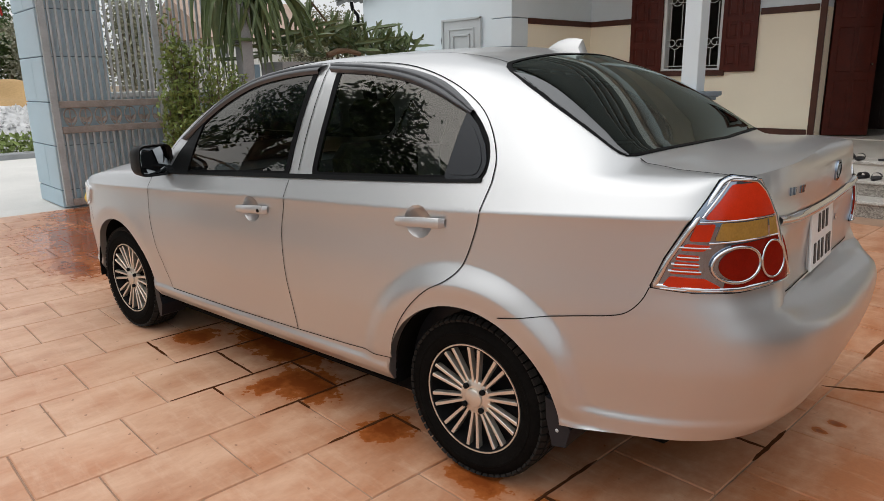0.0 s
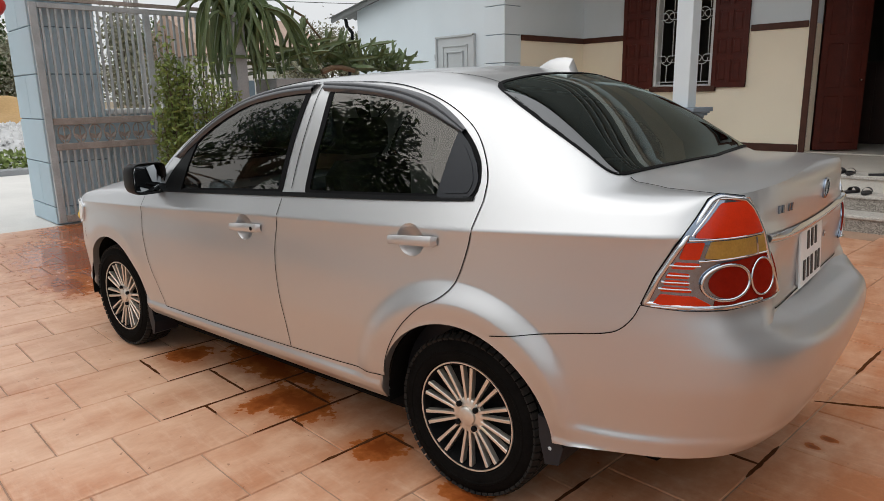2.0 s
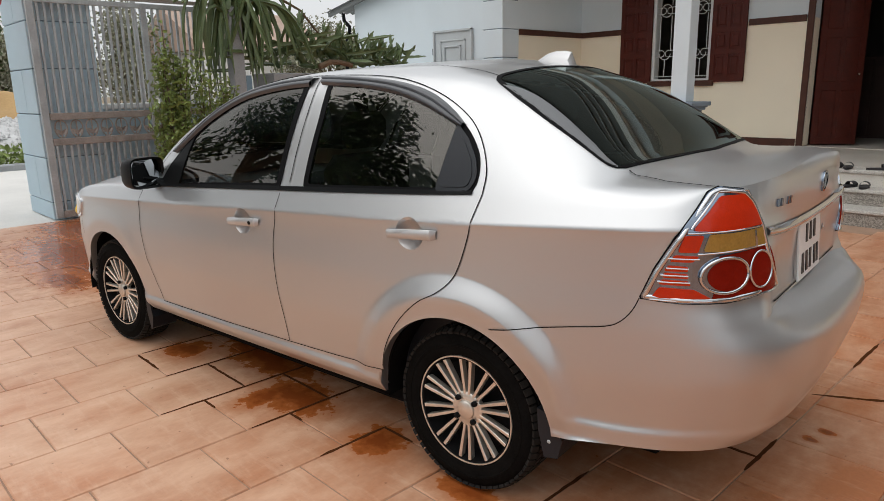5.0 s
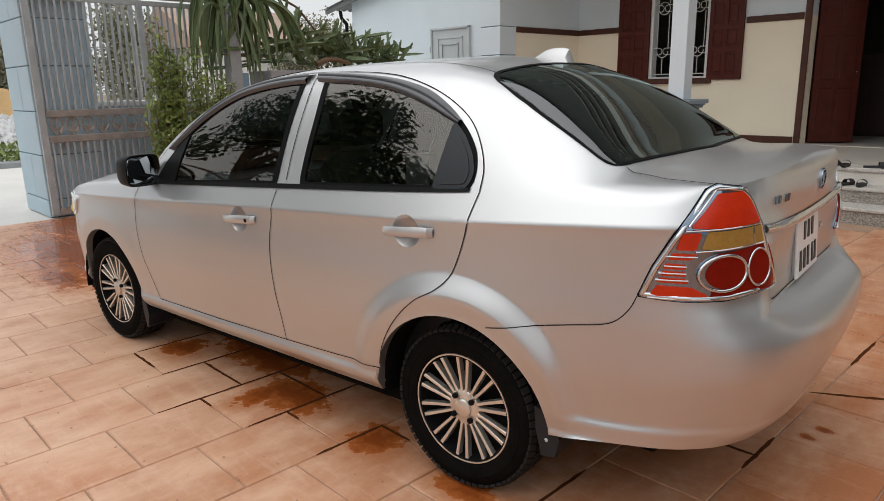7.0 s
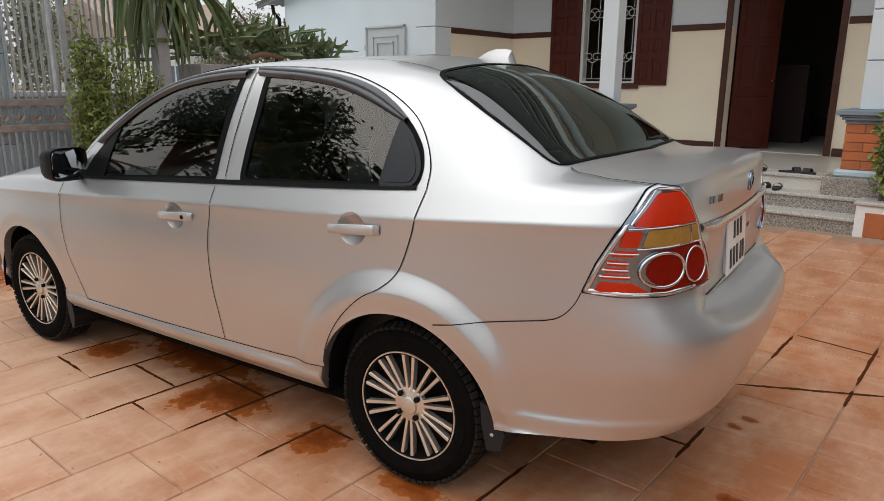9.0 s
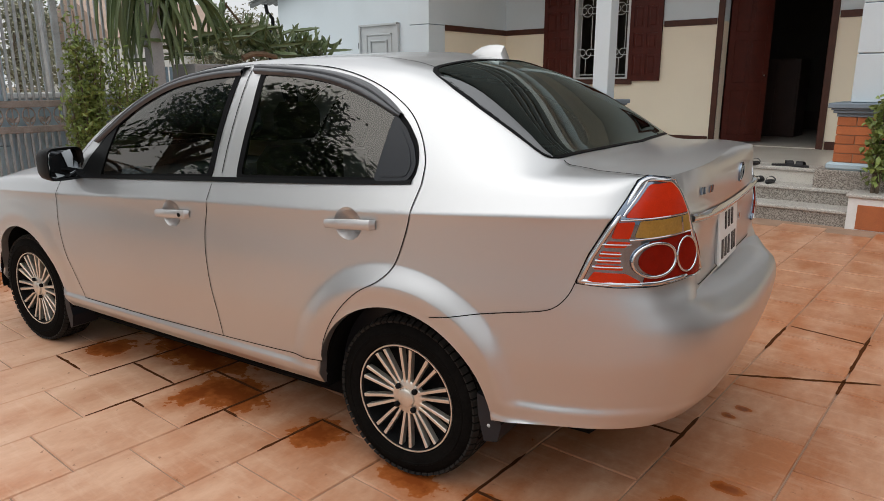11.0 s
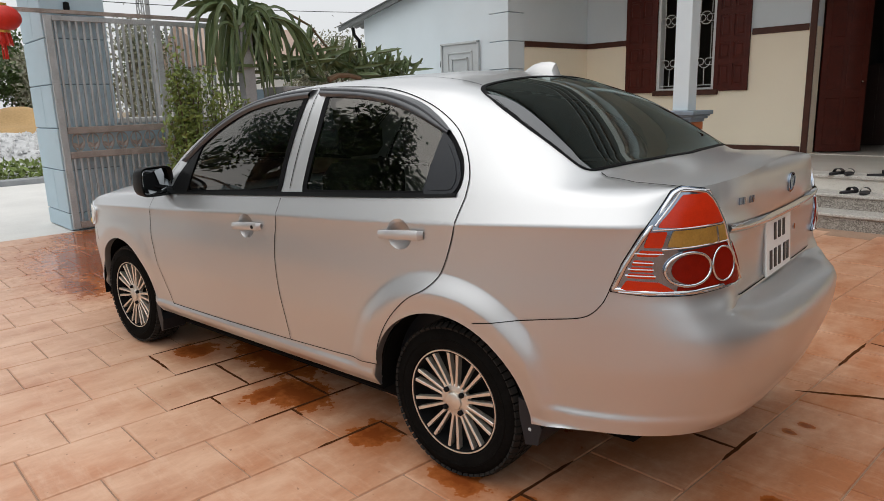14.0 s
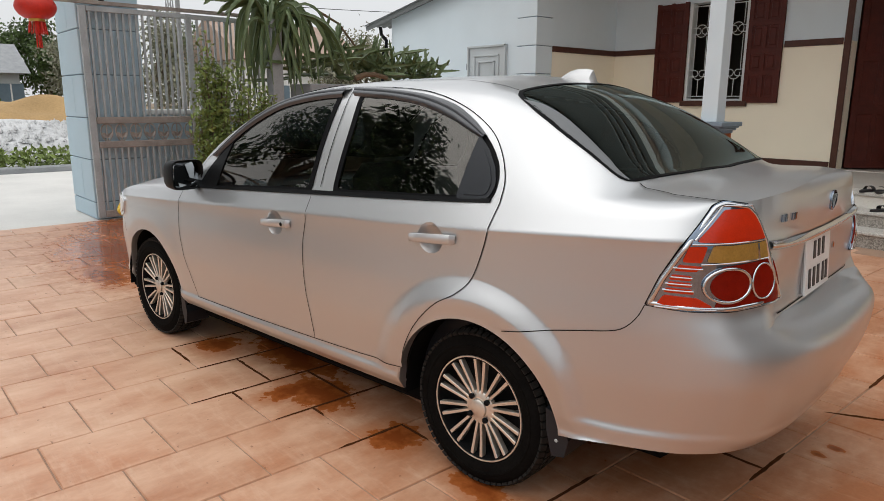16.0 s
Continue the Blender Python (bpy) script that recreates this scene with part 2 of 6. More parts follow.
STOREY = mat("grey_brown_render", (.165, .170, .165), .8, vary=.15, scale=2, fine=90)
WOOD = mat("dark_red_wood", (.075, .0120, .0065), .5, spec=.25, vary=.3, scale=7, fine=60, bump=.15, coat=.06)
WOOD_BROWN = mat("brown_wood", (.075, .028, .018), .45, spec=.3, vary=.3, scale=9, fine=70, bump=.15, coat=.05)
PORCH = mat("porch_tile", (.66, .63, .57), .25, vary=.06, scale=2.5, fine=90, bump=.04)
GRANITE = granite("granite_riser", (.4, .37, .34), (.16, .14, .12), (.42, .385, .34))
GRANITE_TOP = granite("granite_tread", (.5, .48, .44), (.36, .34, .31), (.56, .54, .50))
BRICK = mat("red_brick", (.48, .145, .05), .7, vary=.16, scale=9, fine=110, bump=.3, each=.15)
HATCH = mat("grey_painted_board", (.47, .50, .51), .6, vary=.08, scale=4)
WHITE = mat("white_render", (.82, .82, .80), .7, vary=.06, scale=3)
STEEL = mat("weathered_steel", (.40, .425, .44), .5, .3, vary=.28, scale=5, fine=90, bump=.2)
RUSTY = mat("rusty_steel", (.33, .29, .265), .7, .3, vary=.4, scale=8, fine=70, bump=.3)
IRON_WHITE = mat("white_iron", (.66, .68, .68), .5, vary=.06)
# plaster of the rooms: the gloom indoors is put into this dark colour
ROOM_GLOOM = mat("plaster_with_room_gloom", (.10, .09, .075), .85, vary=.08)
FURNITURE = mat("dark_furniture", (.05, .025, .02), .45, vary=.2)
SHOE = mat("black_rubber_shoe", (.02, .019, .022), .6, vary=.2)
GRAVEL = mat("white_gravel", (.60, .60, .60), .9, vary=.2, scale=3, fine=30, bump=.5, depth=.02)
SAND = mat("yellow_sand", (.42, .27, .12), .95, vary=.22, scale=1.2, fine=20, bump=.4, depth=.03)
EARTH = mat("bare_earth", (.22, .17, .11), .95, vary=.3, scale=.8, fine=14, bump=.5, depth=.03)
ROOF = mat("fibre_cement_sheet", (.17, .18, .18), .85, vary=.2, scale=3, fine=40)
ROOF_RED = mat("red_roof_tile", (.40, .29, .23), .8, vary=.2, scale=3)
RED_SILK = mat("red_silk", (.62, .025, .012), .5, vary=.15, scale=12)
GOLD = mat("gold_trim", (.62, .38, .08), .35, .6, vary=.1)
CEMENT = mat("grey_cement", (.32, .33, .34), .85, vary=.2, scale=4)
LEAF = leafy("shrub_leaf", (.19, .25, .065))
LEAF_TREE = leafy("tree_leaf", (.045, .085, .02))
LEAF_WOOD = leafy("wood_leaf", (.075, .12, .03))
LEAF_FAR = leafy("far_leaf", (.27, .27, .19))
CACTUS = leafy("dragon_fruit_stem", (.155, .215, .088), .75)
CACTUS_DRY = mat("dry_stem", (.16, .105, .065), .85, vary=.3, scale=14)
BARK = mat("bark", (.13, .10, .07), .9, vary=.3, scale=12, fine=50, bump=.5, depth=.01)

# ---- building tools ----
def part(name, bm, material, parent=None, label="", smooth=False):
    me = bpy.data.meshes.new(name)
    bm.normal_update()
    bm.to_mesh(me)
    bm.free()
    me.materials.append(material)
    if smooth:
        for p in me.polygons:
            p.use_smooth = True
        me.set_sharp_from_angle(angle=radians(38))
    ob = new(name, me)
    ob.parent = parent
    if label:
        tagged(ob, label)
    return ob


def thing(name, label, category, group="", m=None, kind=""):
    ob = new(name)
    ob.empty_display_size = .1
    if m is not None:
        ob.matrix_world = m
    return tagged(ob, label, category, group, kind)


def box(bm, lo, hi, bevel=0.0):
    vs = bmesh.ops.create_cube(bm, size=1, matrix=Matrix.LocRotScale([(a + b) / 2 for a, b in zip(lo, hi)], None, [b - a for a, b in zip(lo, hi)]))["verts"]
    if bevel:
        bmesh.ops.bevel(bm, geom=list({e for v in vs for e in v.link_edges}), offset=bevel, segments=1, affect="EDGES")
    return bm


def block(lo, hi, bevel=0.0):
    return box(bmesh.new(), lo, hi, bevel)


def rod(bm, a, b, r, seg=8, r2=None):
    a, b = Vector(a), Vector(b)
    d = b - a
    m = Matrix.Translation((a + b) / 2) @ d.to_track_quat("Z", "Y").to_matrix().to_4x4()
    bmesh.ops.create_cone(bm, cap_ends=True, segments=seg, radius1=r, radius2=r if r2 is None else r2, depth=d.length, matrix=m)
    return bm


def bar(bm, a, b, w, d, up=(0, 0, 1)):
    """A square bar from a to b, w wide and d deep."""
    a, b = Vector(a), Vector(b)
    z = (b - a).normalized()
    x = Vector(up).cross(z)
    x = x.normalized() if x.length > 1e-4 else Vector((1, 0, 0))
    y = z.cross(x)
    m = Matrix((x, y, z)).transposed().to_4x4()
    m.translation = (a + b) / 2
    bmesh.ops.create_cube(bm, size=1, matrix=m @ Matrix.Diagonal((w, d, (b - a).length, 1)))
    return bm


def tube(bm, pts, r, seg=6, r2=None):
    """A round bar through a row of places."""
    pts = [Vector(p) for p in pts]
    rings = []
    for i, p in enumerate(pts):
        t = (pts[min(i + 1, len(pts) - 1)] - pts[max(i - 1, 0)]).normalized()
        u = t.orthogonal().normalized() if i == 0 else (u - t * u.dot(t)).normalized()
        v = t.cross(u)
        rr = r if r2 is None else r + (r2 - r) * i / (len(pts) - 1)
        rings.append([bm.verts.new(p + (u * math.cos(k * math.tau / seg) + v * math.sin(k * math.tau / seg)) * rr) for k in range(seg)])
    for a, b in zip(rings, rings[1:]):
        for k in range(seg):
            bm.faces.new((a[k], a[(k + 1) % seg], b[(k + 1) % seg], b[k]))
    bm.faces.new(rings[0][::-1])
    bm.faces.new(rings[-1])
    return bm


def lathe(bm, profile, seg=48, m=Matrix(), closed=False):
    """Turns rows of (radius, height) round the z axis."""
    rings = [[bm.verts.new(m @ Vector((r * math.cos(k * math.tau / seg), r * math.sin(k * math.tau / seg), h))) for k in range(seg)] for r, h in profile]
    for a, b in zip(rings, rings[1:] + (rings[:1] if closed else [])):
        for k in range(seg):
            bm.faces.new((a[k], a[(k + 1) % seg], b[(k + 1) % seg], b[k]))
    return bm


def prism(bm, outline, axis, lo, hi):
    """An outline in the two other axes, drawn out along one axis."""
    def at(p, d):
        q = list(p)
        q.insert(axis, d)
        return q
    a = [bm.verts.new(at(p, lo)) for p in outline]
    b = [bm.verts.new(at(p, hi)) for p in outline]
    fs = [bm.faces.new(a[::-1]), bm.faces.new(b)]
    for i in range(len(a)):
        j = (i + 1) % len(a)
        fs.append(bm.faces.new((a[i], a[j], b[j], b[i])))
    bmesh.ops.recalc_face_normals(bm, faces=fs)
    return bm


def grid_mesh(bm, pts, keep=None):
    """A sheet from a grid of places."""
    vs = [[bm.verts.new(p) for p in row] for row in pts]
    for i in range(len(vs) - 1):
        for j in range(len(vs[0]) - 1):
            if keep is None or keep(i, j):
                bm.faces.new((vs[i][j], vs[i + 1][j], vs[i + 1][j + 1], vs[i][j + 1]))
    bmesh.ops.delete(bm, geom=[v for v in bm.verts if not v.link_faces], context="VERTS")
    return bm


def leaf(bm, at, along, up, length, width, fold=.25):
    """One leaf of four faces, folded along its rib."""
    along = along.normalized()
    side = along.cross(up)
    side = side.normalized() if side.length > 1e-3 else along.orthogonal().normalized()
    n = side.cross(along)
    m1, m2 = at + along * length * .35, at + along * length * .72
    rows = [bm.verts.new(at), bm.verts.new(m1), bm.verts.new(m2), bm.verts.new(at + along * length - n * length * .12)]
    for sgn in (1, -1):
        a = bm.verts.new(m1 + side * sgn * width * .5 + n * width * fold)
        b = bm.verts.new(m2 + side * sgn * width * .38 + n * width * fold * .8)
        bm.faces.new((rows[0], rows[1], a))
        bm.faces.new((rows[1], rows[2], b, a))
        bm.faces.new((rows[2], rows[3], b))


def rand_dir(rnd, up=.0):
    v = Vector((rnd.gauss(0, 1), rnd.gauss(0, 1), rnd.gauss(0, 1) + up))
    return v.normalized()
# ---- the car's skin: plan outline, heights and sections (metres, x to the rear, y to the far side) ----
def curve(*pts):
    """A smooth function through (x, value) knots."""
    xs, vs = np.array(sorted(pts), float).T
    d = np.diff(vs) / np.diff(xs)
    m = np.concatenate([[d[0]], np.where(d[:-1] * d[1:] > 0, 2 * d[:-1] * d[1:] / (d[:-1] + d[1:] + 1e-12), 0), [d[-1]]])

    def f(x):
        x = np.clip(np.asarray(x, float), xs[0], xs[-1])
        i = np.clip(np.searchsorted(xs, x) - 1, 0, len(xs) - 2)
        h = xs[i + 1] - xs[i]
        t = (x - xs[i]) / h
        return (vs[i] * (1 + 2 * t) * (1 - t) ** 2 + m[i] * h * t * (1 - t) ** 2
                + vs[i + 1] * t * t * (3 - 2 * t) + m[i + 1] * h * t * t * (t - 1))
    return f


def step(a, b, x):
    t = np.clip((np.asarray(x, float) - a) / (b - a), 0, 1)
    return t * t * (3 - 2 * t)


PLAN = np.array([(1.025, 0), (1.017, .25), (0.985, .43), (0.918, .59), (0.80, .702), (0.625, .775), (0.35, .822), (0, .843), (-.6, .85), (-1.3, .85),
                 (-2.0, .845), (-2.48, .838), (-2.85, .80), (-3.08, .70), (-3.22, .5), (-3.29, .25), (-3.31, 0)])
WHEELS, ARCH, AXLE = (0.0, -2.48), .358, .292


def outline():
    """The plan outline as a dense line: arc length, x, y, and the outward normal."""
    k = np.arange(len(PLAN))
    fine = np.linspace(0, len(PLAN) - 1, 1200)
    i = np.clip(fine.astype(int), 0, len(PLAN) - 2)
    t = (fine - i)[:, None]
    p = np.vstack([PLAN[1] * (1, -1), PLAN, PLAN[-2] * (1, -1)])
    p0, p1, p2, p3 = p[i], p[i + 1], p[i + 2], p[i + 3]
    xy = .5 * (2 * p1 + (p2 - p0) * t + (2 * p0 - 5 * p1 + 4 * p2 - p3) * t ** 2 + (3 * p1 - p0 - 3 * p2 + p3) * t ** 3)
    s = np.concatenate([[0], np.cumsum(np.hypot(*np.diff(xy, axis=0).T))])
    d = np.gradient(xy, axis=0)
    n = np.stack([d[:, 1], -d[:, 0]], 1) / np.hypot(d[:, 0], d[:, 1])[:, None]
    return s, xy, n


OUT_S, OUT_XY, OUT_N = outline()
LENGTH = OUT_S[-1]
sx = lambda x: np.interp(-np.asarray(x, float), -OUT_XY[:, 0], OUT_S)      # arc length of a place along the side
xs_of = lambda s: np.interp(s, OUT_S, OUT_XY[:, 0])
crease = curve((-3.3, .79), (-2.6, .833), (-2.02, .863), (-.94, .922), (-.26, .954), (.1, .975), (.4, .995), (.7, 1.01), (.98, 1.03))
belt_x = curve((-3.31, .735), (-3.2, .775), (-3.0, .835), (-2.6, .90), (-2.1, .932), (-1.9, .944), (-1, .995), (0, 1.055), (.3, 1.087), (.6, 1.102), (.9, 1.118))
low_x = curve((-3.31, .24), (-2.9, .24), (-2.0, .272), (-.5, .272), (.2, .30), (.42, .335), (.7, .357), (.985, .362))
rear_mid = curve((.29, -.16), (.355, -.115), (.40, -.08), (.45, -.055), (.52, -.028), (.60, -.008), (.66, -.002), (.695, -.012), (.715, -.045), (.74, -.115), (.757, -.16), (.80, -.165), (.90, -.122), (.955, -.118), (1.0, -.10), (1.08, -.092), (1.12, -.105), (1.16, -.14))
boot_x = curve((.74, .868), (.80, .862), (.90, .862), (.955, .866), (1.0, .884), (1.08, .893), (1.12, .890), (1.145, .878), (1.16, .858))
rear_out = curve((.29, -.13), (.355, -.08), (.40, -.045), (.45, -.026), (.52, -.013), (.59, -.003), (.66, -.010), (.74, -.045), (.80, -.078), (.9, -.092), (1.05, -.112), (1.16, -.142))
front_off = curve((.2, -.06), (.3, 0), (.55, 0), (.65, -.03), (.8, -.10))
side_low = curve((.2, -.075), (.272, -.045), (.31, -.018), (.335, -.012), (.35, -.02), (.45, -.012), (.58, 0), (.7, -.001), (.86, -.008), (1.05, -.008))


def top_edge(s):
    """Height of the belt line along the sides, of the boot's edge behind and of the bonnet's edge in front."""
    x, y = xs_of(s), np.interp(s, OUT_S, OUT_XY[:, 1])
    return belt_x(x) + .038 * (1 - np.clip(y / .62, 0, 1) ** 1.8) * (x > 0)


def low_edge(s):
    x = xs_of(s)
    z = low_x(x)
    side = np.abs(np.interp(s, OUT_S, OUT_N[:, 1])) > .5
    for w in WHEELS:
        inside = (np.abs(x - w) < ARCH) & side
        z = np.where(inside, np.maximum(z, AXLE + np.sqrt(np.maximum(ARCH ** 2 - (x - w) ** 2, 0))), z)
    return z


def skin(s, z):
    """The lower body: a place from arc length (from the tail's middle round the near side to the nose) and height."""
    s, z = np.broadcast_arrays(np.asarray(s, float), np.asarray(z, float))
    a = np.abs(s)
    x, y = np.interp(a, OUT_S, OUT_XY[:, 0]), np.interp(a, OUT_S, OUT_XY[:, 1])
    nx, ny = np.interp(a, OUT_S, OUT_N[:, 0]), np.interp(a, OUT_S, OUT_N[:, 1])
    w = z - crease(x)
    lean = np.where(w > 0, -.55 * w, -.13 * np.abs(w) * np.exp(-np.abs(w) / .06))
    side = side_low(z) + lean
    flare = 0
    rib = step(.014, -.014, z - .402 - .018 * step(.45, .85, x))      # the lip along the bumper's foot
    for c in WHEELS:
        r = np.hypot(x - c, z - AXLE)
        edge = .503 - .03 * step(.33, .45, x - c)      # a bevelled ring round the opening, then a plain lip
        ring = np.clip((edge - r) / .072, 0, 1)
        flare = flare + ((.025 if c == 0 else .003) * (.75 * ring + .25 * step(0, 1, ring)) - (.007 if c == 0 else .003) * step(.425, .36, r)) * (np.abs(ny) > .5) * step(.26, .42, z)
    side = side + flare + (.011 - .005 * step(.5, .8, x)) * rib * step(.36, .50, x)
    high = step(.62, .68, z)
    mid = step(.56, .36, y) * high + step(.68, .22, y) * (1 - high)
    flat = step(.735, .757, z)
    middle = rear_mid(z) * (1 - flat) + (boot_x(z) - .25 * y ** 2.6 * step(.93, 1.04, z) - x) * flat
    mid = mid * (1 - flat) + (step(.62, .46, y) * step(1.04, .93, z) + step(.70, .34, y) * step(.93, 1.04, z)) * flat
    back = middle * mid + rear_out(z) * (1 - mid)
    turn = step(.25, .95, np.abs(nx))
    back = back + .006 * rib
    off = side * (1 - turn) + np.where(nx > 0, back, front_off(z)) * turn
    px, py = x + nx * off, y + ny * off
    return np.stack([px, -np.sign(s + 1e-12) * np.maximum(py, 0), z], -1)


top_z = curve((-3.31, .745), (-3.2, .81), (-3.0, .89), (-2.7, .965), (-2.4, 1.01), (-2.3, 1.025), (-2.1, 1.115), (-1.9, 1.225), (-1.7, 1.325), (-1.5, 1.41), (-1.25, 1.475), (-1.0, 1.498), (-.6, 1.508),
              (-.35, 1.507), (-.15, 1.488), (0, 1.457), (.15, 1.385), (.3, 1.29), (.45, 1.19), (.52, 1.163), (.6, 1.158), (.75, 1.163), (.84, 1.158))
rail_y = curve((-3.31, .0), (-3.1, .5), (-2.6, .66), (-2.3, .68), (-1.95, .69), (-1.75, .665), (-1.55, .63), (-1.2, .60), (-.86, .575), (-.5, .565), (-.2, .56), (-.06, .55), (.1, .56), (.3, .59), (.46, .62), (.6, .63), (.75, .60), (.84, .0))
rail_z = curve((-3.31, .745), (-3.0, .86), (-2.6, .935), (-2.3, .975), (-2.1, 1.02), (-1.95, 1.12), (-1.75, 1.25), (-1.55, 1.348), (-1.24, 1.43), (-.95, 1.456), (-.5, 1.462), (-.2, 1.44), (-.06, 1.412), (.1, 1.366), (.2, 1.318), (.3, 1.258), (.4, 1.192), (.46, 1.154), (.55, 1.137), (.7, 1.14), (.84, 1.15))
MID = .5


def columns():
    """Where the skin's columns stand along the outline: closer round the wheel arches."""
    marks = set(np.round(np.linspace(0, LENGTH, 260), 4)) | set(np.round(np.linspace(.35, .62, 40), 4))
    for w in WHEELS:
        for a in np.linspace(0, math.pi, 41):
            marks.add(round(float(sx(w + ARCH * math.cos(a) * .9999)), 4))
    s = np.array(sorted(marks))
    return s[np.concatenate([[True], np.diff(s) > .002])]


COLS = columns()


def upper_grid(nf=61):
    """The upper body as a grid: columns along the top edge, rows from that edge (0) over the rail (0.5) to the middle (1)."""
    s = COLS
    e = skin(s, top_edge(s))
    ex = xs_of(s)
    s1, s2 = sx(.62), sx(-3.05)
    cx = np.where(s < s1, .84 - (.84 - .60) * s / s1, np.where(s > s2, -3.04 - (s - s2) / (LENGTH - s2) * .18, np.interp(ex, (-3.05, -2.9, .5, .62), (-3.04, -2.9, .5, .60))))
    f = np.linspace(0, 1, nf)
    grid = np.zeros((len(s), nf, 3))
    for k in range(len(s)):
        ry = min(rail_y(cx[k]), abs(e[k, 1]) * .9)
        rz, cz = rail_z(cx[k]), top_z(cx[k])
        rz = rz + (max(rz, e[k, 2] + .55 * (cz - e[k, 2])) - rz) * step(.48, .6, cx[k])
        half = f[f <= MID] / MID
        q = (f[f > MID] - MID) / (1 - MID)
        E = np.array([e[k, 0], abs(e[k, 1]), e[k, 2]])
        rx = cx[k] * .85 + E[0] * .15
        bow = .018 * np.sin(np.pi * half) * step(.0, .3, rz - E[2])
        a = np.stack([E[0] + (rx - E[0]) * half, E[1] + (ry - E[1]) * half + bow, E[2] + (rz - E[2]) * half], 1)
        b = np.stack([rx + (cx[k] - rx) * q, ry * (1 - q), rz + (cz - rz) * (1 - (1 - q) ** 2)], 1)
        p = np.vstack([a, b])
        # the boot's deck: a broad, slightly crowned plane instead of a rail
        d = f ** .9
        x, y = E[0] + (cx[k] - E[0]) * d, E[1] * (1 - d)
        crown = lambda x, y: top_z(x) - .085 * np.abs(y) ** 2.2
        deck = np.stack([x, y, crown(x, y) + (E[2] - crown(E[0], E[1])) * np.exp(-f * 8)], 1)
        p = p + (deck - p) * step(.44, .60, cx[k])
        for _ in range(14):
            p[1:-1] = .25 * p[:-2] + .5 * p[1:-1] + .25 * p[2:]
        grid[k] = p
    gap = np.gradient(s)
    near = np.exp(-.5 * ((s[:, None] - s[None, :]) / .024) ** 2) * gap[None, :]
    near /= near.sum(1, keepdims=True)
    even = np.einsum("ij,jkl->ikl", near, grid)
    ends = step(.0, .09, s) * step(LENGTH, LENGTH - .09, s)
    grid[:, 2:, 1:] += (even - grid)[:, 2:, 1:] * ends[:, None, None]
    return cx, f, grid


UP_X, UP_F, UP = upper_grid()


def over(x, f):
    """The upper body: a place from the station x and the row f (below 1: near side; f > 1 runs on down the far side)."""
    x, f = np.broadcast_arrays(np.asarray(x, float), np.asarray(f, float))
    far = f > 1
    g = np.where(far, 2 - f, f)
    i = np.interp(-x, -UP_X, np.arange(len(UP_X)))
    j = np.clip(g, 0, 1) * (len(UP_F) - 1)
    i0, j0 = np.clip(i.astype(int), 0, len(UP_X) - 2), np.clip(j.astype(int), 0, len(UP_F) - 2)
    u, v = (i - i0)[..., None], (j - j0)[..., None]
    p = UP[i0, j0] * (1 - u) * (1 - v) + UP[i0 + 1, j0] * u * (1 - v) + UP[i0, j0 + 1] * (1 - u) * v + UP[i0 + 1, j0 + 1] * u * v
    p = p.copy()
    p[..., 1] *= np.where(far, 1, -1)
    return p

# ---- the setting: yard, road, house (metres; x along the house front, y towards it) ----
ground = tagged(part("ground", block((-400, -400, -.30), (400, 400, -.06)), EARTH), "bare brown earth reaching to the horizon", "ground", kind="structure")
floor = tagged(part("floor", block((-6.80, -9.0, -.059), (9.0, 12.0, -.006)), GROUT), "courtyard floor of orange terracotta tiles, damp in places", "floor", kind="structure")
road = tagged(part("road", block((-13.6, -60, -.059), (-6.801, 60, -.004)), CONCRETE), "pale concrete lane outside the gate", "road", kind="structure")
kerb = tagged(part("kerb", block((-13.9, -60, -.059), (-13.6, 60, .11), .02), CEMENT), "low concrete kerb along the lane", "kerb", kind="structure")

# house
PORCH_Z, WALL_V, FRONT_V = .47, 8.20, 5.1
WIN_U, WIN_Z, DOOR_U, DOOR_TOP = (-4.30, -3.31), (1.43, 2.95), (-1.87, -.48), 2.95
HOUSE_TOP = 4.30


def wall(name, bm, material, label):
    return tagged(part(name, bm, material), label, "wall", kind="structure")


def wall_with_holes(u0, u1, z0, z1, v0, v1, holes):
    """A wall along u of boxes round its openings (u, u, z, z)."""
    bm = bmesh.new()
    us = sorted({u0, u1, *[h[0] for h in holes], *[h[1] for h in holes]})
    for a, b in zip(us, us[1:]):
        zs = [(z0, z1)]
        for h in holes:
            if h[0] <= a and b <= h[1]:
                zs = [q for lo, hi in zs for q in ((lo, min(hi, h[2])), (max(lo, h[3]), hi)) if q[1] - q[0] > .001]
        for lo, hi in zs:
            box(bm, (a, v0, lo), (b, v1, hi))
    return bm


BAND_Z = 2.24
holes = [(*WIN_U, *WIN_Z), (*DOOR_U, PORCH_Z, DOOR_TOP)]
wall("wall_north", wall_with_holes(-5.70, 3.2, PORCH_Z, BAND_Z, WALL_V, WALL_V + .22, holes), CREAM, "cream lower half of the rendered house front")
wall("wall_north_upper", wall_with_holes(-5.70, 3.2, BAND_Z, HOUSE_TOP, WALL_V, WALL_V + .22, holes), BLUE_WALL, "pale blue upper half of the rendered house front")
wall("wall_west", block((-5.92, 6.46, PORCH_Z), (-5.70, 12.8, BAND_Z)), CREAM, "cream lower half of the porch side wall")
wall("wall_west_upper", block((-5.92, 6.46, BAND_Z), (-5.70, 12.8, HOUSE_TOP)), BLUE_WALL, "pale blue upper half of the porch side wall")
trim = bmesh.new()
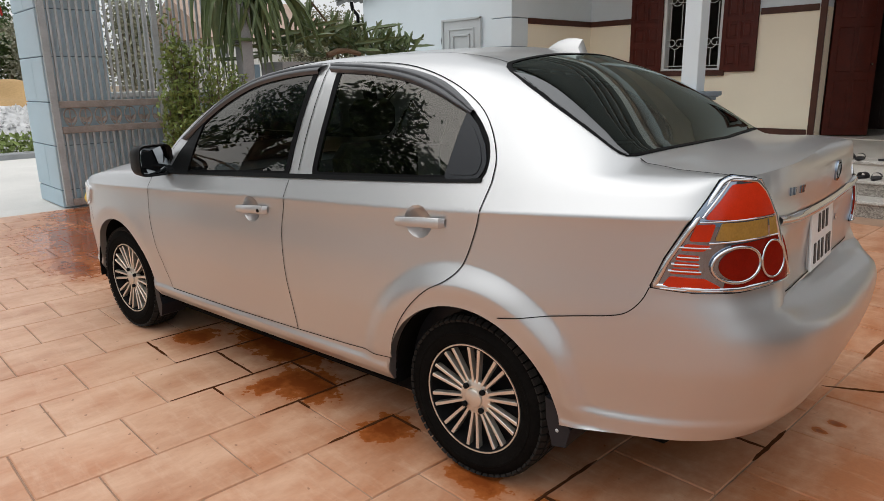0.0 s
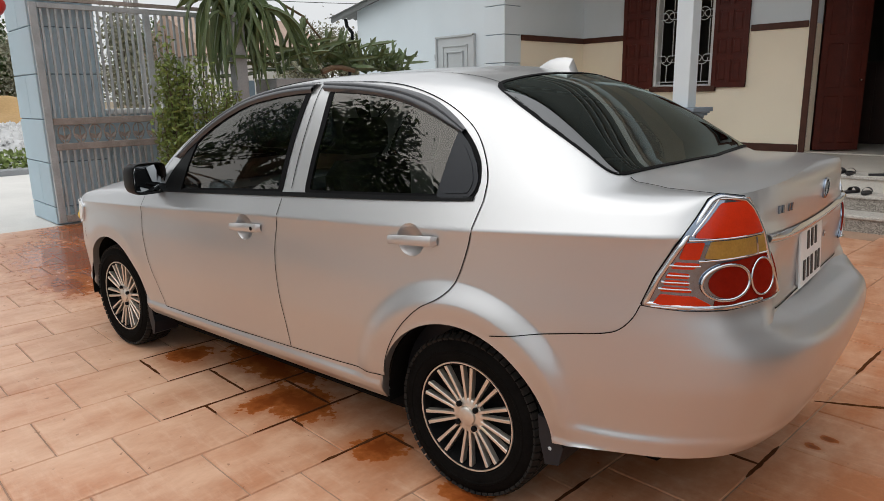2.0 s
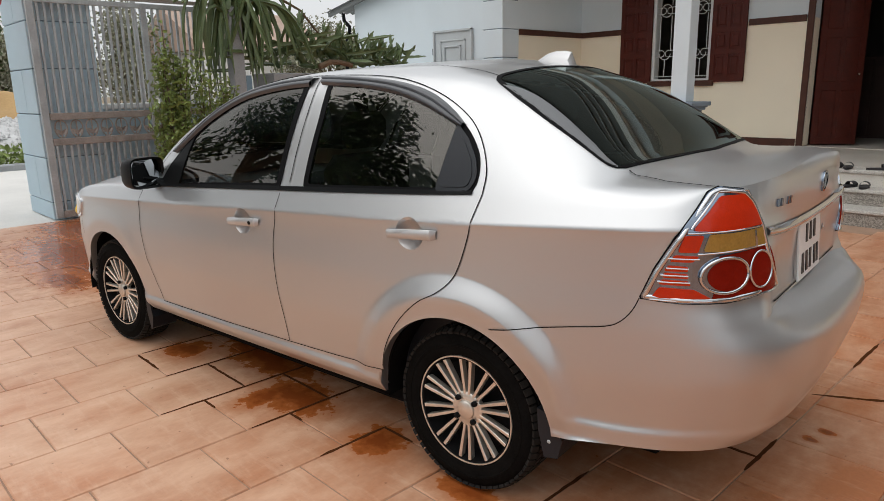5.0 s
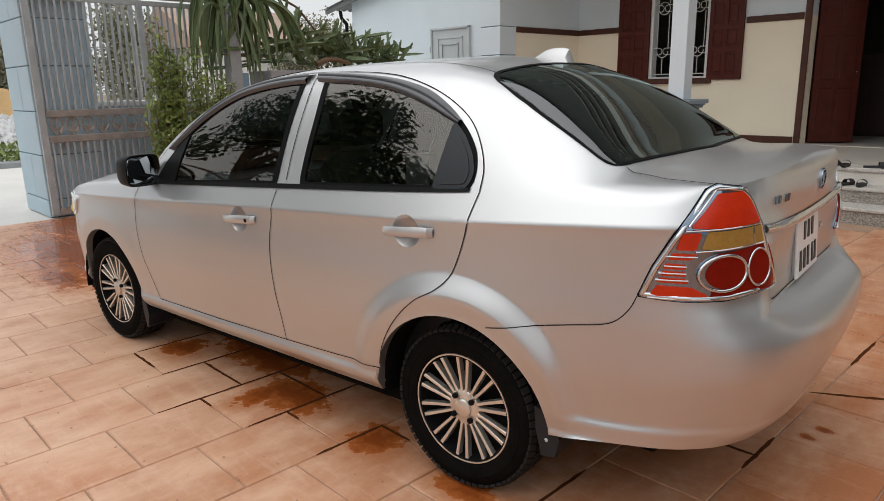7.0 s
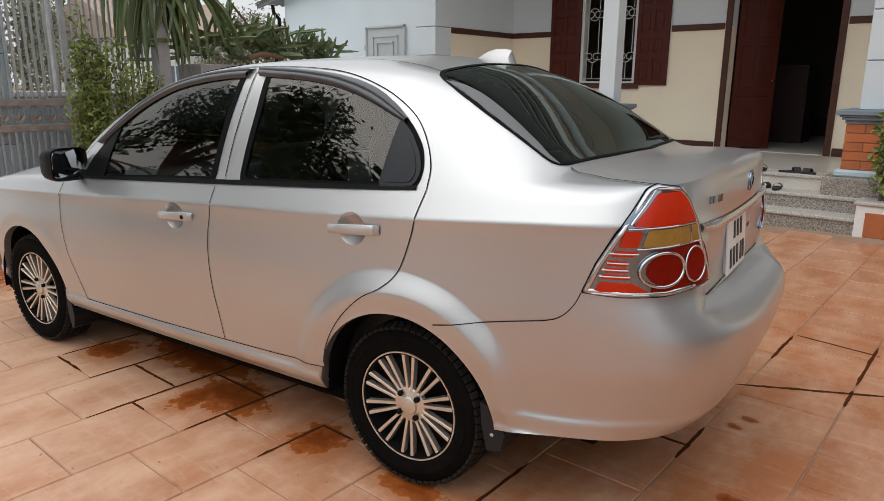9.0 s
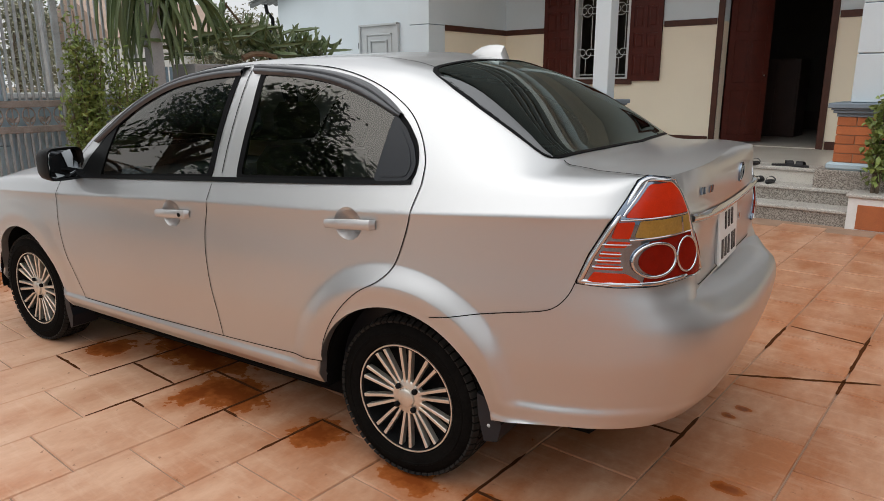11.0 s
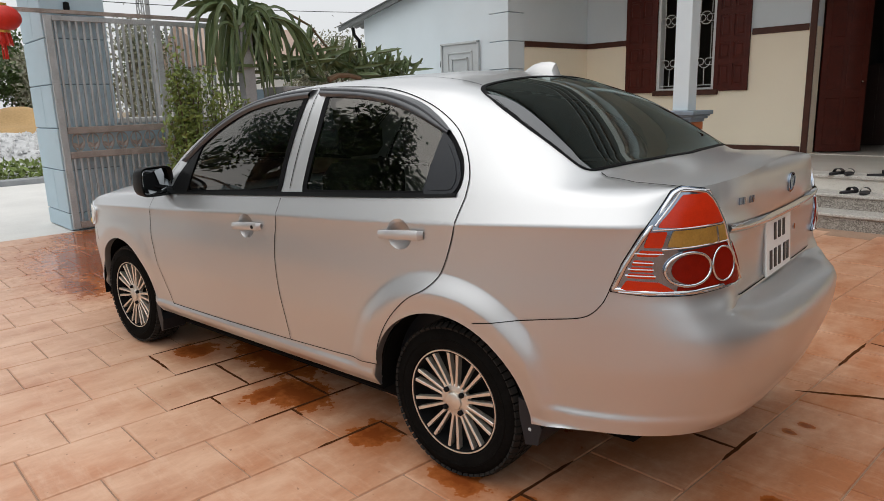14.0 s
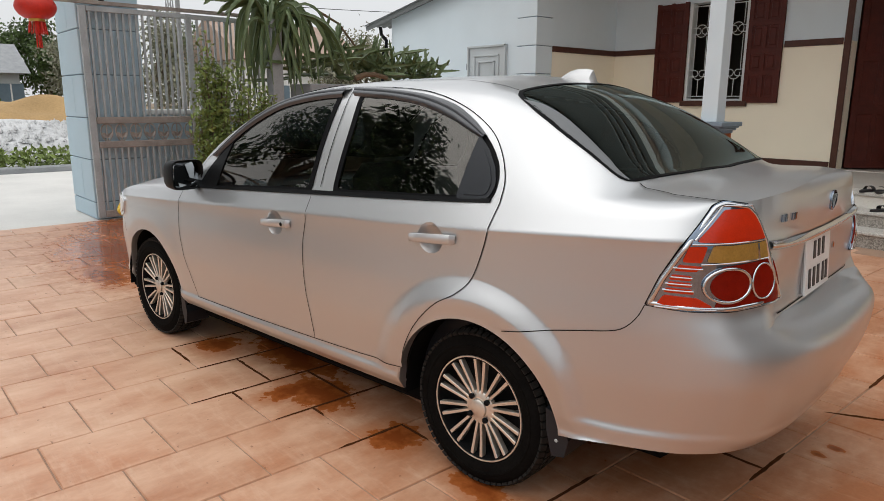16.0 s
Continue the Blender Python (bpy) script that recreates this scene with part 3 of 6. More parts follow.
for a, b in ((-5.69, WIN_U[0] - .58), (WIN_U[1] + .55, DOOR_U[0] - .10), (DOOR_U[1] + .10, 3.2)):
    box(trim, (a, WALL_V - .022, BAND_Z - .045), (b, WALL_V - .001, BAND_Z + .045), .006)
box(trim, (-5.699, 6.47, BAND_Z - .045), (-5.676, WALL_V - .001, BAND_Z + .045), .006)
tagged(part("trim", trim, WOOD_BROWN), "dark brown wooden band across the wall", "trim", kind="structure")
skirt = bmesh.new()
for a, b in ((-5.69, DOOR_U[0] - .10), (DOOR_U[1] + .10, 3.2)):
    box(skirt, (a, WALL_V - .016, PORCH_Z), (b, WALL_V - .001, PORCH_Z + .11), .004)
tagged(part("baseboard", skirt, WOOD_BROWN), "dark brown tiled skirting above the porch floor", "baseboard", kind="structure")
tagged(part("porch_floor", block((-5.70, FRONT_V + .62, -.05), (9, 13.5, PORCH_Z)), PORCH), "pale polished porch floor", "floor", kind="structure")
tagged(part("ceiling", block((-6.4, 5.32, 4.30), (9, 8.2, 4.44)), WHITE), "white porch ceiling slab", "ceiling", kind="structure")
lines = bmesh.new()
for v in (5.36, 5.42):
    box(lines, (-6.0, v, 4.27), (8.9, v + .03, 4.299), .004)
tagged(part("trim_ceiling", lines, WHITE), "thin white mouldings along the porch ceiling", "trim", kind="structure")

# the room behind the open door
room = bmesh.new()
box(room, (-2.9, 12.6, PORCH_Z), (1.6, 12.8, 4.29))
box(room, (-3.1, WALL_V + .22, PORCH_Z), (-2.9, 12.8, 4.29))
box(room, (1.6, WALL_V + .22, PORCH_Z), (1.8, 12.8, 4.29))
tagged(part("wall_room", room, ROOM_GLOOM), "plastered walls of the room behind the door, its gloom put into their colour", "wall", kind="structure")
room2 = bmesh.new()
box(room2, (-5.7, WALL_V + 2.2, PORCH_Z), (-3.1, WALL_V + 2.4, 4.29))
tagged(part("wall_back_room", room2, ROOM_GLOOM), "wall of the room behind the window, its gloom put into the colour", "wall", kind="structure")
tagged(part("ceiling_room", block((-6.2, 8.21, HOUSE_TOP), (9, 13, HOUSE_TOP + .2)), WHITE), "white ceiling of the dim rooms", "ceiling", kind="structure")
wall("wall_east", block((3.2, WALL_V, PORCH_Z), (9, WALL_V + .22, HOUSE_TOP)), CREAM, "cream wall at the end of the house")

# steps up to the porch
for k in range(3):
    z1 = PORCH_Z * (k + 1) / 3
    v0 = FRONT_V + .31 * k
    st = thing("stair_step", "speckled granite riser with a pale granite tread", "step", "steps up to the porch")
    deep = .62 - .31 * k if k < 2 else .02
    right = .47 if k < 2 else .10
    part("riser", block((-5.7, v0, -.05), (right, v0 + max(deep, .31) + .02, z1 - .035)), GRANITE, st)
    part("tread", block((-5.7, v0 - .02, z1 - .035), (right, v0 + .35, z1 + (.003 if k == 2 else 0)), .008), GRANITE_TOP, st)

# wing of the house
WING_V = 6.15
wing = bmesh.new()
prism(wing, [(-9.55, -.05), (-5.72, -.05), (-5.72, 3.70), (-9.55, 2.975)], 1, WING_V, WING_V + .2)
tagged(part("wall_wing", wing, BLUE_WALL), "pale blue rendered gable wall of the side wing", "wall", kind="structure")
wing2 = bmesh.new()
box(wing2, (-9.55, WING_V + .2, -.05), (-9.35, 12, 2.88))
tagged(part("wall_wing_side", wing2, BLUE_WALL), "pale blue side wall of the wing", "wall", kind="structure")

# ---- laying things on the car's skin ----
CENTRE = np.array([-1.1, 0, .75])


def facing(surf, u, v):
    """Places on a surface, and the way out of it."""
    e = .004
    p = surf(u, v)
    n = np.cross(surf(u + e, v) - surf(u - e, v), surf(u, v + e) - surf(u, v - e))
    n = n / np.maximum(np.linalg.norm(n, axis=-1, keepdims=True), 1e-9)
    out = p - CENTRE
    out[..., 0] *= .35
    n = n * np.sign((n * out).sum(-1, keepdims=True))
    return p, n


def rounded(poly, cut, n=4):
    """An outline with its corners rounded off."""
    done = []
    poly = [np.array(p, float) for p in poly]
    for i, p in enumerate(poly):
        a, b = poly[i - 1], poly[(i + 1) % len(poly)]
        ca, cb = min(cut, np.linalg.norm(a - p) * .45), min(cut, np.linalg.norm(b - p) * .45)
        p1, p2 = p + (a - p) / np.linalg.norm(a - p) * ca, p + (b - p) / np.linalg.norm(b - p) * cb
        for t in np.linspace(0, 1, n):
            done.append(tuple((1 - t) ** 2 * p1 + 2 * t * (1 - t) * p + t * t * p2))
    return done


def inside(poly, x, y):
    hit = False
    for (x1, y1), (x2, y2) in zip(poly, poly[-1:] + poly[:-1]):
        if (y1 > y) != (y2 > y) and x < (x2 - x1) * (y - y1) / (y2 - y1) + x1:
            hit = not hit
    return hit


def patch(surf, poly, lift=.003, thick=.01, cell=(.04, .03), hole=None, dishes=()):
    """A piece of sheet with that outline, laid on a surface; hole: an outline cut out of it, point for point."""
    bm = bmesh.new()
    if hole is None:
        bm.faces.new([bm.verts.new((*p, 0)) for p in poly])
    else:
        a, b = [bm.verts.new((*p, 0)) for p in poly], [bm.verts.new((*p, 0)) for p in hole]
        for i in range(len(a)):
            j = (i + 1) % len(a)
            bm.faces.new((a[i], a[j], b[j], b[i]))
    arr = np.array(poly)
    for k in (0, 1):
        lo, hi = arr[:, k].min(), arr[:, k].max()
        for c in np.arange(math.floor(lo / cell[k]) + 1, math.ceil(hi / cell[k])) * cell[k]:
            no = (1, 0, 0) if k == 0 else (0, 1, 0)
            co = (c, 0, 0) if k == 0 else (0, c, 0)
            bmesh.ops.bisect_plane(bm, geom=bm.verts[:] + bm.edges[:] + bm.faces[:], plane_co=co, plane_no=no, dist=1e-6)
    for cx, cy, rx, ry in dishes:
        for k in range(16):
            a = (k + .5) * math.tau / 16
            no = Vector((math.cos(a) / rx, math.sin(a) / ry, 0)).normalized()
            bmesh.ops.bisect_plane(bm, geom=bm.verts[:] + bm.edges[:] + bm.faces[:], plane_co=(cx + rx * math.cos(a), cy + ry * math.sin(a), 0), plane_no=no, dist=1e-6)
        gone = [f for f in bm.faces if ((f.calc_center_median().x - cx) / rx) ** 2 + ((f.calc_center_median().y - cy) / ry) ** 2 < .98]
        bmesh.ops.delete(bm, geom=gone, context="FACES")
    edges = [e for e in bm.edges if e.is_boundary]
    vs = bm.verts[:]
    uv = np.array([v.co[:2] for v in vs])
    p, n = facing(surf, uv[:, 0], uv[:, 1])
    normal = {v: Vector(q) for v, q in zip(vs, n)}
    for v, q, m in zip(vs, p, n):
        v.co = Vector(q + m * lift)
    bm.normal_update()
    wrong = [f for f in bm.faces if f.normal.dot(normal[f.verts[0]]) < 0]
    if wrong:
        bmesh.ops.reverse_faces(bm, faces=wrong)
    if thick:
        made = bmesh.ops.extrude_edge_only(bm, edges=edges)["geom"]
        pairs = [g for g in made if isinstance(g, bmesh.types.BMVert)]
        for v in pairs:
            src = next(e.other_vert(v) for e in v.link_edges if e.other_vert(v) in normal)
            v.co -= normal[src] * thick
        bmesh.ops.recalc_face_normals(bm, faces=bm.faces[:])
        mid = bm.faces[0]
        k = next((f for f in bm.faces if f.verts[0] in normal and all(v in normal for v in f.verts)), mid)
        if k.normal.dot(normal.get(k.verts[0], Vector((0, 0, 1)))) < 0:
            bmesh.ops.reverse_faces(bm, faces=bm.faces[:])
    return bm


def ribbon(surf, line, width=.0045, lift=.0022, closed=False, dense=.02, thick=0.0):
    """A narrow strip along a line on a surface."""
    line = [np.array(p, float) for p in line] + ([np.array(line[0], float)] if closed else [])
    pts = [line[0]]
    for a, b in zip(line, line[1:]):
        k = max(1, int(np.ceil(np.linalg.norm(b - a) / dense)))
        pts += [a + (b - a) * t / k for t in range(1, k + 1)]
    pts = np.array(pts)
    p, n = facing(surf, pts[:, 0], pts[:, 1])
    t = np.gradient(p, axis=0)
    side = np.cross(n, t)
    side /= np.maximum(np.linalg.norm(side, axis=1, keepdims=True), 1e-9)
    bm = bmesh.new()
    rows = [p - side * width / 2 + n * (lift - thick), p - side * width / 2 + n * lift, p + side * width / 2 + n * lift, p + side * width / 2 + n * (lift - thick)] if thick else [p - side * width / 2 + n * lift, p + side * width / 2 + n * lift]
    grid_mesh(bm, np.stack(rows, 1))
    return bm


def strip(surf, low, high, lifts):
    """A ridged strip between two lines; lifts: its height over the surface from the low to the high line."""
    n = 40
    a, b = np.array(smooth_line(low)), np.array(smooth_line(high))

    def even(q):
        d = np.concatenate([[0], np.cumsum(np.hypot(*np.diff(q, axis=0).T))])
        t = np.linspace(0, d[-1], n)
        return np.stack([np.interp(t, d, q[:, 0]), np.interp(t, d, q[:, 1])], 1)
    a, b = even(a), even(b)
    rows = []
    for k, h in enumerate(lifts):
        t = k / (len(lifts) - 1)
        q = a * (1 - t) + b * t
        p, m = facing(surf, q[:, 0], q[:, 1])
        rows.append(p + m * h)
    return grid_mesh(bmesh.new(), rows)


def smooth_line(pts, n=6):
    """A line through places with its corners eased."""
    p = np.array(pts, float)
    q = np.vstack([2 * p[0] - p[1], p, 2 * p[-1] - p[-2]])
    done = []
    for i in range(len(p) - 1):
        a, b, c, d = q[i:i + 4]
        for t in np.linspace(0, 1, n, endpoint=False):
            done.append(tuple(.5 * (2 * b + (c - a) * t + (2 * a - 5 * b + 4 * c - d) * t ** 2 + (3 * b - a - 3 * c + d) * t ** 3)))
    return done + [tuple(p[-1])]


# ---- the car ----
car = thing("car", "silver four-door saloon car with tinted windows, parked on the tiles", "car", m=YARD)

# window outlines on the upper body (station, row)
FRONT_WINDOW = [(-1.90, .008), (-.94, .008), (-.945, .480), (-1.08, .488), (-1.24, .482), (-1.42, .460), (-1.58, .415), (-1.72, .328), (-1.83, .19)]
REAR_WINDOW = [(-.787, .008), (.035, .008), (.038, .10), (.012, .19), (-.05, .27), (-.12, .325), (-.28, .388), (-.46, .430), (-.65, .462), (-.824, .480), (-.797, .29)]
REAR_SCREEN = [(-.075, .542), (-.062, .72), (-.03, 1.0), (-.062, 1.28), (-.075, 1.458), (.08, 1.531), (.20, 1.560), (.40, 1.570), (.462, 1.575), (.512, 1.30), (.540, 1.0), (.512, .70), (.462, .425), (.40, .430), (.20, .440), (.08, .469)]
WINDSCREEN = [(-1.15, .60), (-1.20, 1.0), (-1.15, 1.40), (-1.6, 1.45), (-2.14, 1.52), (-2.27, 1.0), (-2.14, .48), (-1.6, .55)]

FRONT_WINDOW, REAR_WINDOW, REAR_SCREEN, WINDSCREEN = rounded(FRONT_WINDOW, .035), rounded(REAR_WINDOW, .04), rounded(REAR_SCREEN, .05), rounded(WINDSCREEN, .06)


def far(poly):
    return [(x, 2 - f) for x, f in poly]


def shrink(poly, d):
    """An outline drawn in by d, point for point."""
    p = np.array(poly, float)
    n = len(p)
    area = sum(p[i][0] * p[(i + 1) % n][1] - p[(i + 1) % n][0] * p[i][1] for i in range(n))
    done = []
    for i in range(n):
        a, b, c = p[i - 1], p[i], p[(i + 1) % n]
        e1, e2 = (b - a) / np.linalg.norm(b - a), (c - b) / np.linalg.norm(c - b)
        n1, n2 = np.array([-e1[1], e1[0]]), np.array([-e2[1], e2[0]])
        m = n1 + n2
        m = m / max(np.dot(m, n1), .35)
        done.append(tuple(b + m * d * np.sign(area)))
    return done


HANDLES = [(float(sx(-1.155)), .853), (float(sx(-.195)), .913)]      # middles of the door handles' dishes


def body_shell():
    """The whole painted skin with its window openings, and the wheel arches' lips."""
    bm = bmesh.new()
    s, nr = COLS, 100
    rows = np.linspace(0, 1, nr)
    lo, hi = low_edge(s), top_edge(s)
    fold = np.clip(crease(xs_of(s)), lo + .1 * (hi - lo), lo + .93 * (hi - lo))      # one row follows the crease
    share = np.where(rows < 88 / 99, rows * 99 / 88, 1)
    z = np.where(rows <= 88 / 99, lo[:, None] + (fold - lo)[:, None] * share, fold[:, None] + (hi - fold)[:, None] * (rows * 99 - 88) / 11)
    p = skin(np.broadcast_to(s[:, None], z.shape), z)
    p[..., 1] = np.abs(p[..., 1])
    inner = p[:, :1].copy()
    inner[:, :, 1] = np.maximum(inner[:, :, 1] - .035 * np.abs(np.interp(s, OUT_S, OUT_N[:, 1]))[:, None], 0)
    inner[:, :, 0] -= .03 * np.interp(s, OUT_S, OUT_N[:, 0])[:, None]
    full = np.concatenate([p, UP[:, 1:]], 1)
    # the belt fades out into the pillar behind the doors and into the wings in front of them
    soft = np.maximum(step(.10, .22, UP_X) * step(.645, .60, UP_X), step(-2.05, -2.2, UP_X))
    k0, k1 = nr - 4, nr + 9
    for _ in range(18):
        band = full[:, k0:k1].copy()
        mean = .25 * full[:, k0 - 1:k1 - 1] + .5 * band + .25 * full[:, k0 + 1:k1 + 1]
        full[:, k0:k1] = band + (mean - band) * soft[:, None, None]
    full = np.concatenate([inner, full], 1)
    zz = np.concatenate([z[:, :1], z, np.full((len(s), len(UP_F) - 1), 9.0)], 1)
    polys = [shrink(q, .006) for q in (FRONT_WINDOW, REAR_WINDOW, REAR_SCREEN, WINDSCREEN)]

    def keep(i, j):
        if j <= nr:
            return not any(abs(s[i] - hs) < .062 and abs(zz[i, j] - hz) < .056 for hs, hz in HANDLES)
        k = j - nr
        c = (.5 * (UP_X[i] + UP_X[i + 1]), .5 * (UP_F[k] + UP_F[min(k + 1, len(UP_F) - 1)]))
        return not any(inside(q, *c) for q in polys)
    n = len(s)
    grid_mesh(bm, full * (1, -1, 1), keep)
    grid_mesh(bm, full[::-1], lambda i, j: keep(n - 2 - i, j))
    bmesh.ops.remove_doubles(bm, verts=bm.verts, dist=.0006)
    return bm


body = part("body", body_shell(), PAINT, car, smooth=True)

under = bmesh.new()
box(under, (-3.1, -.68, .15), (.22, .68, .27), .03)
box(under, (-2.05, -.64, .20), (-.42, .64, .29), .02)
box(under, (.30, -.68, .385), (.76, .68, .42), .01)
box(under, (.40, -.50, .365), (.82, .50, .40), .01)
# unseen low box behind the axle, added to keep light off the floor
box(under, (.22, -.52, .19), (.60, .52, .39), .03)
part("underbody", under, UNDER, car, "black underside")
for w in WHEELS:
    for sgn in (1, -1):
        liner = bmesh.new()
        angles = np.radians(np.linspace(-6, 186, 40))
        grid_mesh(liner, [[(w + r * math.cos(a), sgn * y, AXLE + r * math.sin(a)) for y, r in ((.80, ARCH + .003), (.55, ARCH + .004), (.48, ARCH - .01), (.48, .05))] for a in angles])
        part("wheel_arch", liner, UNDER, car, "black wheel arch lining")
cabin = bmesh.new()
box(cabin, (-2.2, -.70, .30), (.50, .70, .62))
box(cabin, (-2.35, -.66, .62), (-1.85, .66, .91), .06)
box(cabin, (.12, -.60, .62), (.56, .60, 1.07), .04)
part("cabin_lining", cabin, SATIN_BLACK, car, "dark grey lining and dashboard")
for y in (-.36, .36):
    seat = bmesh.new()
    box(seat, (-1.35, y - .24, .55), (-.80, y + .24, .72), .05)
    box(seat, (-.95, y - .24, .62), (-.78, y + .24, 1.12), .06)
    box(seat, (-.93, y - .13, 1.14), (-.83, y + .13, 1.30), .04)
    part("front_seat", seat, INTERIOR, car, "grey upholstered front seat", True)
bench = bmesh.new()
box(bench, (-.35, -.62, .55), (.15, .62, .74), .06)
box(bench, (.02, -.62, .7), (.16, .62, 1.02), .06)
for y in (-.36, .36):
    box(bench, (.06, y - .13, 1.02), (.15, y + .13, 1.12), .03)
part("rear_bench", bench, INTERIOR, car, "grey upholstered rear bench", True)


def window(name, poly, tint, margin, label, parent=None):
    pane_frame = part(name, patch(over, shrink(poly, -.007), .0035, .012, (.05, .02), shrink(poly, margin)), FRIT, parent or car, label, True)
    g = part("pane", patch(over, shrink(poly, margin * .8), .0015, 0, (.05, .02)), tint, pane_frame, "dark tinted glass", True)
    g.visible_shadow = False
    return pane_frame


for flip in (lambda q: q, far):
    window("window", flip(FRONT_WINDOW), TINT, .021, "front side window in a black frame")
    window("window", flip(REAR_WINDOW), TINT, .021, "rear side window in a black frame")
rear_window = window("rear_window", REAR_SCREEN, TINT_REAR, .010, "sloping rear window with a black border")
GREY_TRIM = mat("grey_pillar_trim", (.14, .145, .15), .3, spec=.5, vary=.04, bump=0)
EDGE_TRIM = [(-.02, .512), (.085, .476), (.20, .448), (.30, .442), (.40, .438), (.455, .434), (.452, .452), (.428, .474), (.367, .496), (.255, .512), (.15, .524), (.06, .528)]
for flip in (lambda q: q, far):
    part("edge_trim", patch(over, flip(EDGE_TRIM), .0035, 0, (.03, .02)), GREY_TRIM, rear_window, "grey strip along the edge of the rear window", True)
window("windscreen", WINDSCREEN, CLEAR, .010, "sloping windscreen with a black border")

# door skins: outlines on the lower body (arc length, height), then the lines between panels
FRONT_EDGE = smooth_line([(sx(-2.05), .935), (sx(-2.06), .84), (sx(-2.06), .72), (sx(-2.035), .60), (sx(-1.985), .47), (sx(-1.93), .348)])
B_EDGE = smooth_line([(sx(-.925), .99), (sx(-.925), .90), (sx(-.945), .80), (sx(-.94), .66), (sx(-.92), .53), (sx(-.90), .362)])
REAR_EDGE = smooth_line([(sx(.078), 1.062), (sx(.07), 1.02), (sx(.05), .925), (sx(.0), .795), (sx(-.055), .735), (sx(-.135), .69), (sx(-.21), .625), (sx(-.27), .55), (sx(-.315), .47), (sx(-.335), .40)])
SILL = [(float(sx(x)), z) for x, z in ((-1.93, .348), (-1.4, .352), (-.90, .362))]
SILL2 = [(float(sx(x)), z) for x, z in ((-.90, .362), (-.6, .37), (-.335, .382))]


def along_belt(a, b, n=8):
    return [(float(s), float(top_edge(s)) - .004) for s in np.linspace(a, b, n)]


def mirror(line):
    return [(-s, z) for s, z in line]


DISH, DISH_R = [h[0] for h in HANDLES], (.060, .056)
for flip in (lambda q: q, mirror):
    sg = -1 if flip is mirror else 1
    fd = part("front_door", patch(skin, flip(along_belt(B_EDGE[0][0], FRONT_EDGE[0][0]) + FRONT_EDGE[1:] + SILL[1:-1] + B_EDGE[::-1][:-1]), .0012, 0, (.05, .009), dishes=[(DISH[0] * sg, HANDLES[0][1], DISH_R[0], DISH_R[1])]), PAINT, car, "silver front door", True)
    rd = part("rear_door", patch(skin, flip(along_belt(REAR_EDGE[0][0], B_EDGE[0][0]) + B_EDGE[1:] + SILL2[1:] + REAR_EDGE[::-1][:-1]), .0012, 0, (.02, .009), dishes=[(DISH[1] * sg, HANDLES[1][1], DISH_R[0], DISH_R[1])]), PAINT, car, "silver rear door", True)
    for d, line in ((fd, FRONT_EDGE), (fd, B_EDGE), (fd, SILL), (rd, SILL2), (rd, REAR_EDGE)):
        part("door_gap", ribbon(skin, flip(line), .0032), UNDER, d, "narrow dark gap round the door")
    # bumper seam, from the wheel arch to the lamp
    seam = smooth_line([(1.443, .647), (1.192, .697), (1.077, .718), (1.032, .738), (.999, .775), (.981, .813)])
    part("bumper_gap", ribbon(skin, flip(seam), .003), UNDER, car, "narrow dark seam above the bumper")
    # door handles over their dished recesses
    for d, (hs, hz), keyed in ((fd, HANDLES[0], True), (rd, HANDLES[1], False)):
        dish = bmesh.new()
        rings = []
        for r in np.linspace(1.0, 0, 8):
            a = np.linspace(0, math.tau, 33)
            p, n = facing(skin, sg * hs + DISH_R[0] * 1.01 * r * np.cos(a), hz + DISH_R[1] * 1.01 * r * np.sin(a))
            rings.append(p + n * (.0012 - .026 * (1 - r * r)))
        grid_mesh(dish, rings)
        part("handle_recess", dish, PAINT, d, "dished silver recess behind the handle", True)
        grip = bmesh.new()
        pts = np.array([(-.115, -.002), (-.10, -.001), (-.05, .001), (0, .002), (.05, .003), (.10, .003), (.112, .002)])
        p, n = facing(skin, sg * (hs - .008) - sg * pts[:, 0], hz + pts[:, 1] * 1.5 + .05 * pts[:, 0])
        high = np.array([.004, .018, .026, .028, .027, .024, .006])
        half = np.array([.011, .0155, .0165, .017, .0175, .018, .015])
        rows = []
        for q, m, h, w in zip(p, n, high, half):
            up = np.array([0, 0, 1.0])
            rows.append([q + m * (h - .013) - up * w * .8, q + m * (h - .004) - up * w, q + m * h - up * w * .75, q + m * (h + .002), q + m * h + up * w * .75, q + m * (h - .004) + up * w, q + m * (h - .013) + up * w * .8])
        grid_mesh(grip, rows)
        bmesh.ops.recalc_face_normals(grip, faces=grip.faces[:])
        handle = part("door_handle", grip, PAINT_MATT, d, "silver pull handle", True)
        if keyed:
            lock = bmesh.new()
            q, m = facing(skin, np.array([sg * (hs - .082)]), np.array([hz + .006]))
            lathe(lock, [(.0085, 0), (.0085, .004), (.0, .004)], 16, Matrix.Translation(q[0] + m[0] * .025) @ Vector(m[0]).to_track_quat("Z", "Y").to_matrix().to_4x4())
            part("key_lock", lock, BLACK_TRIM, handle, "round black key lock", True)

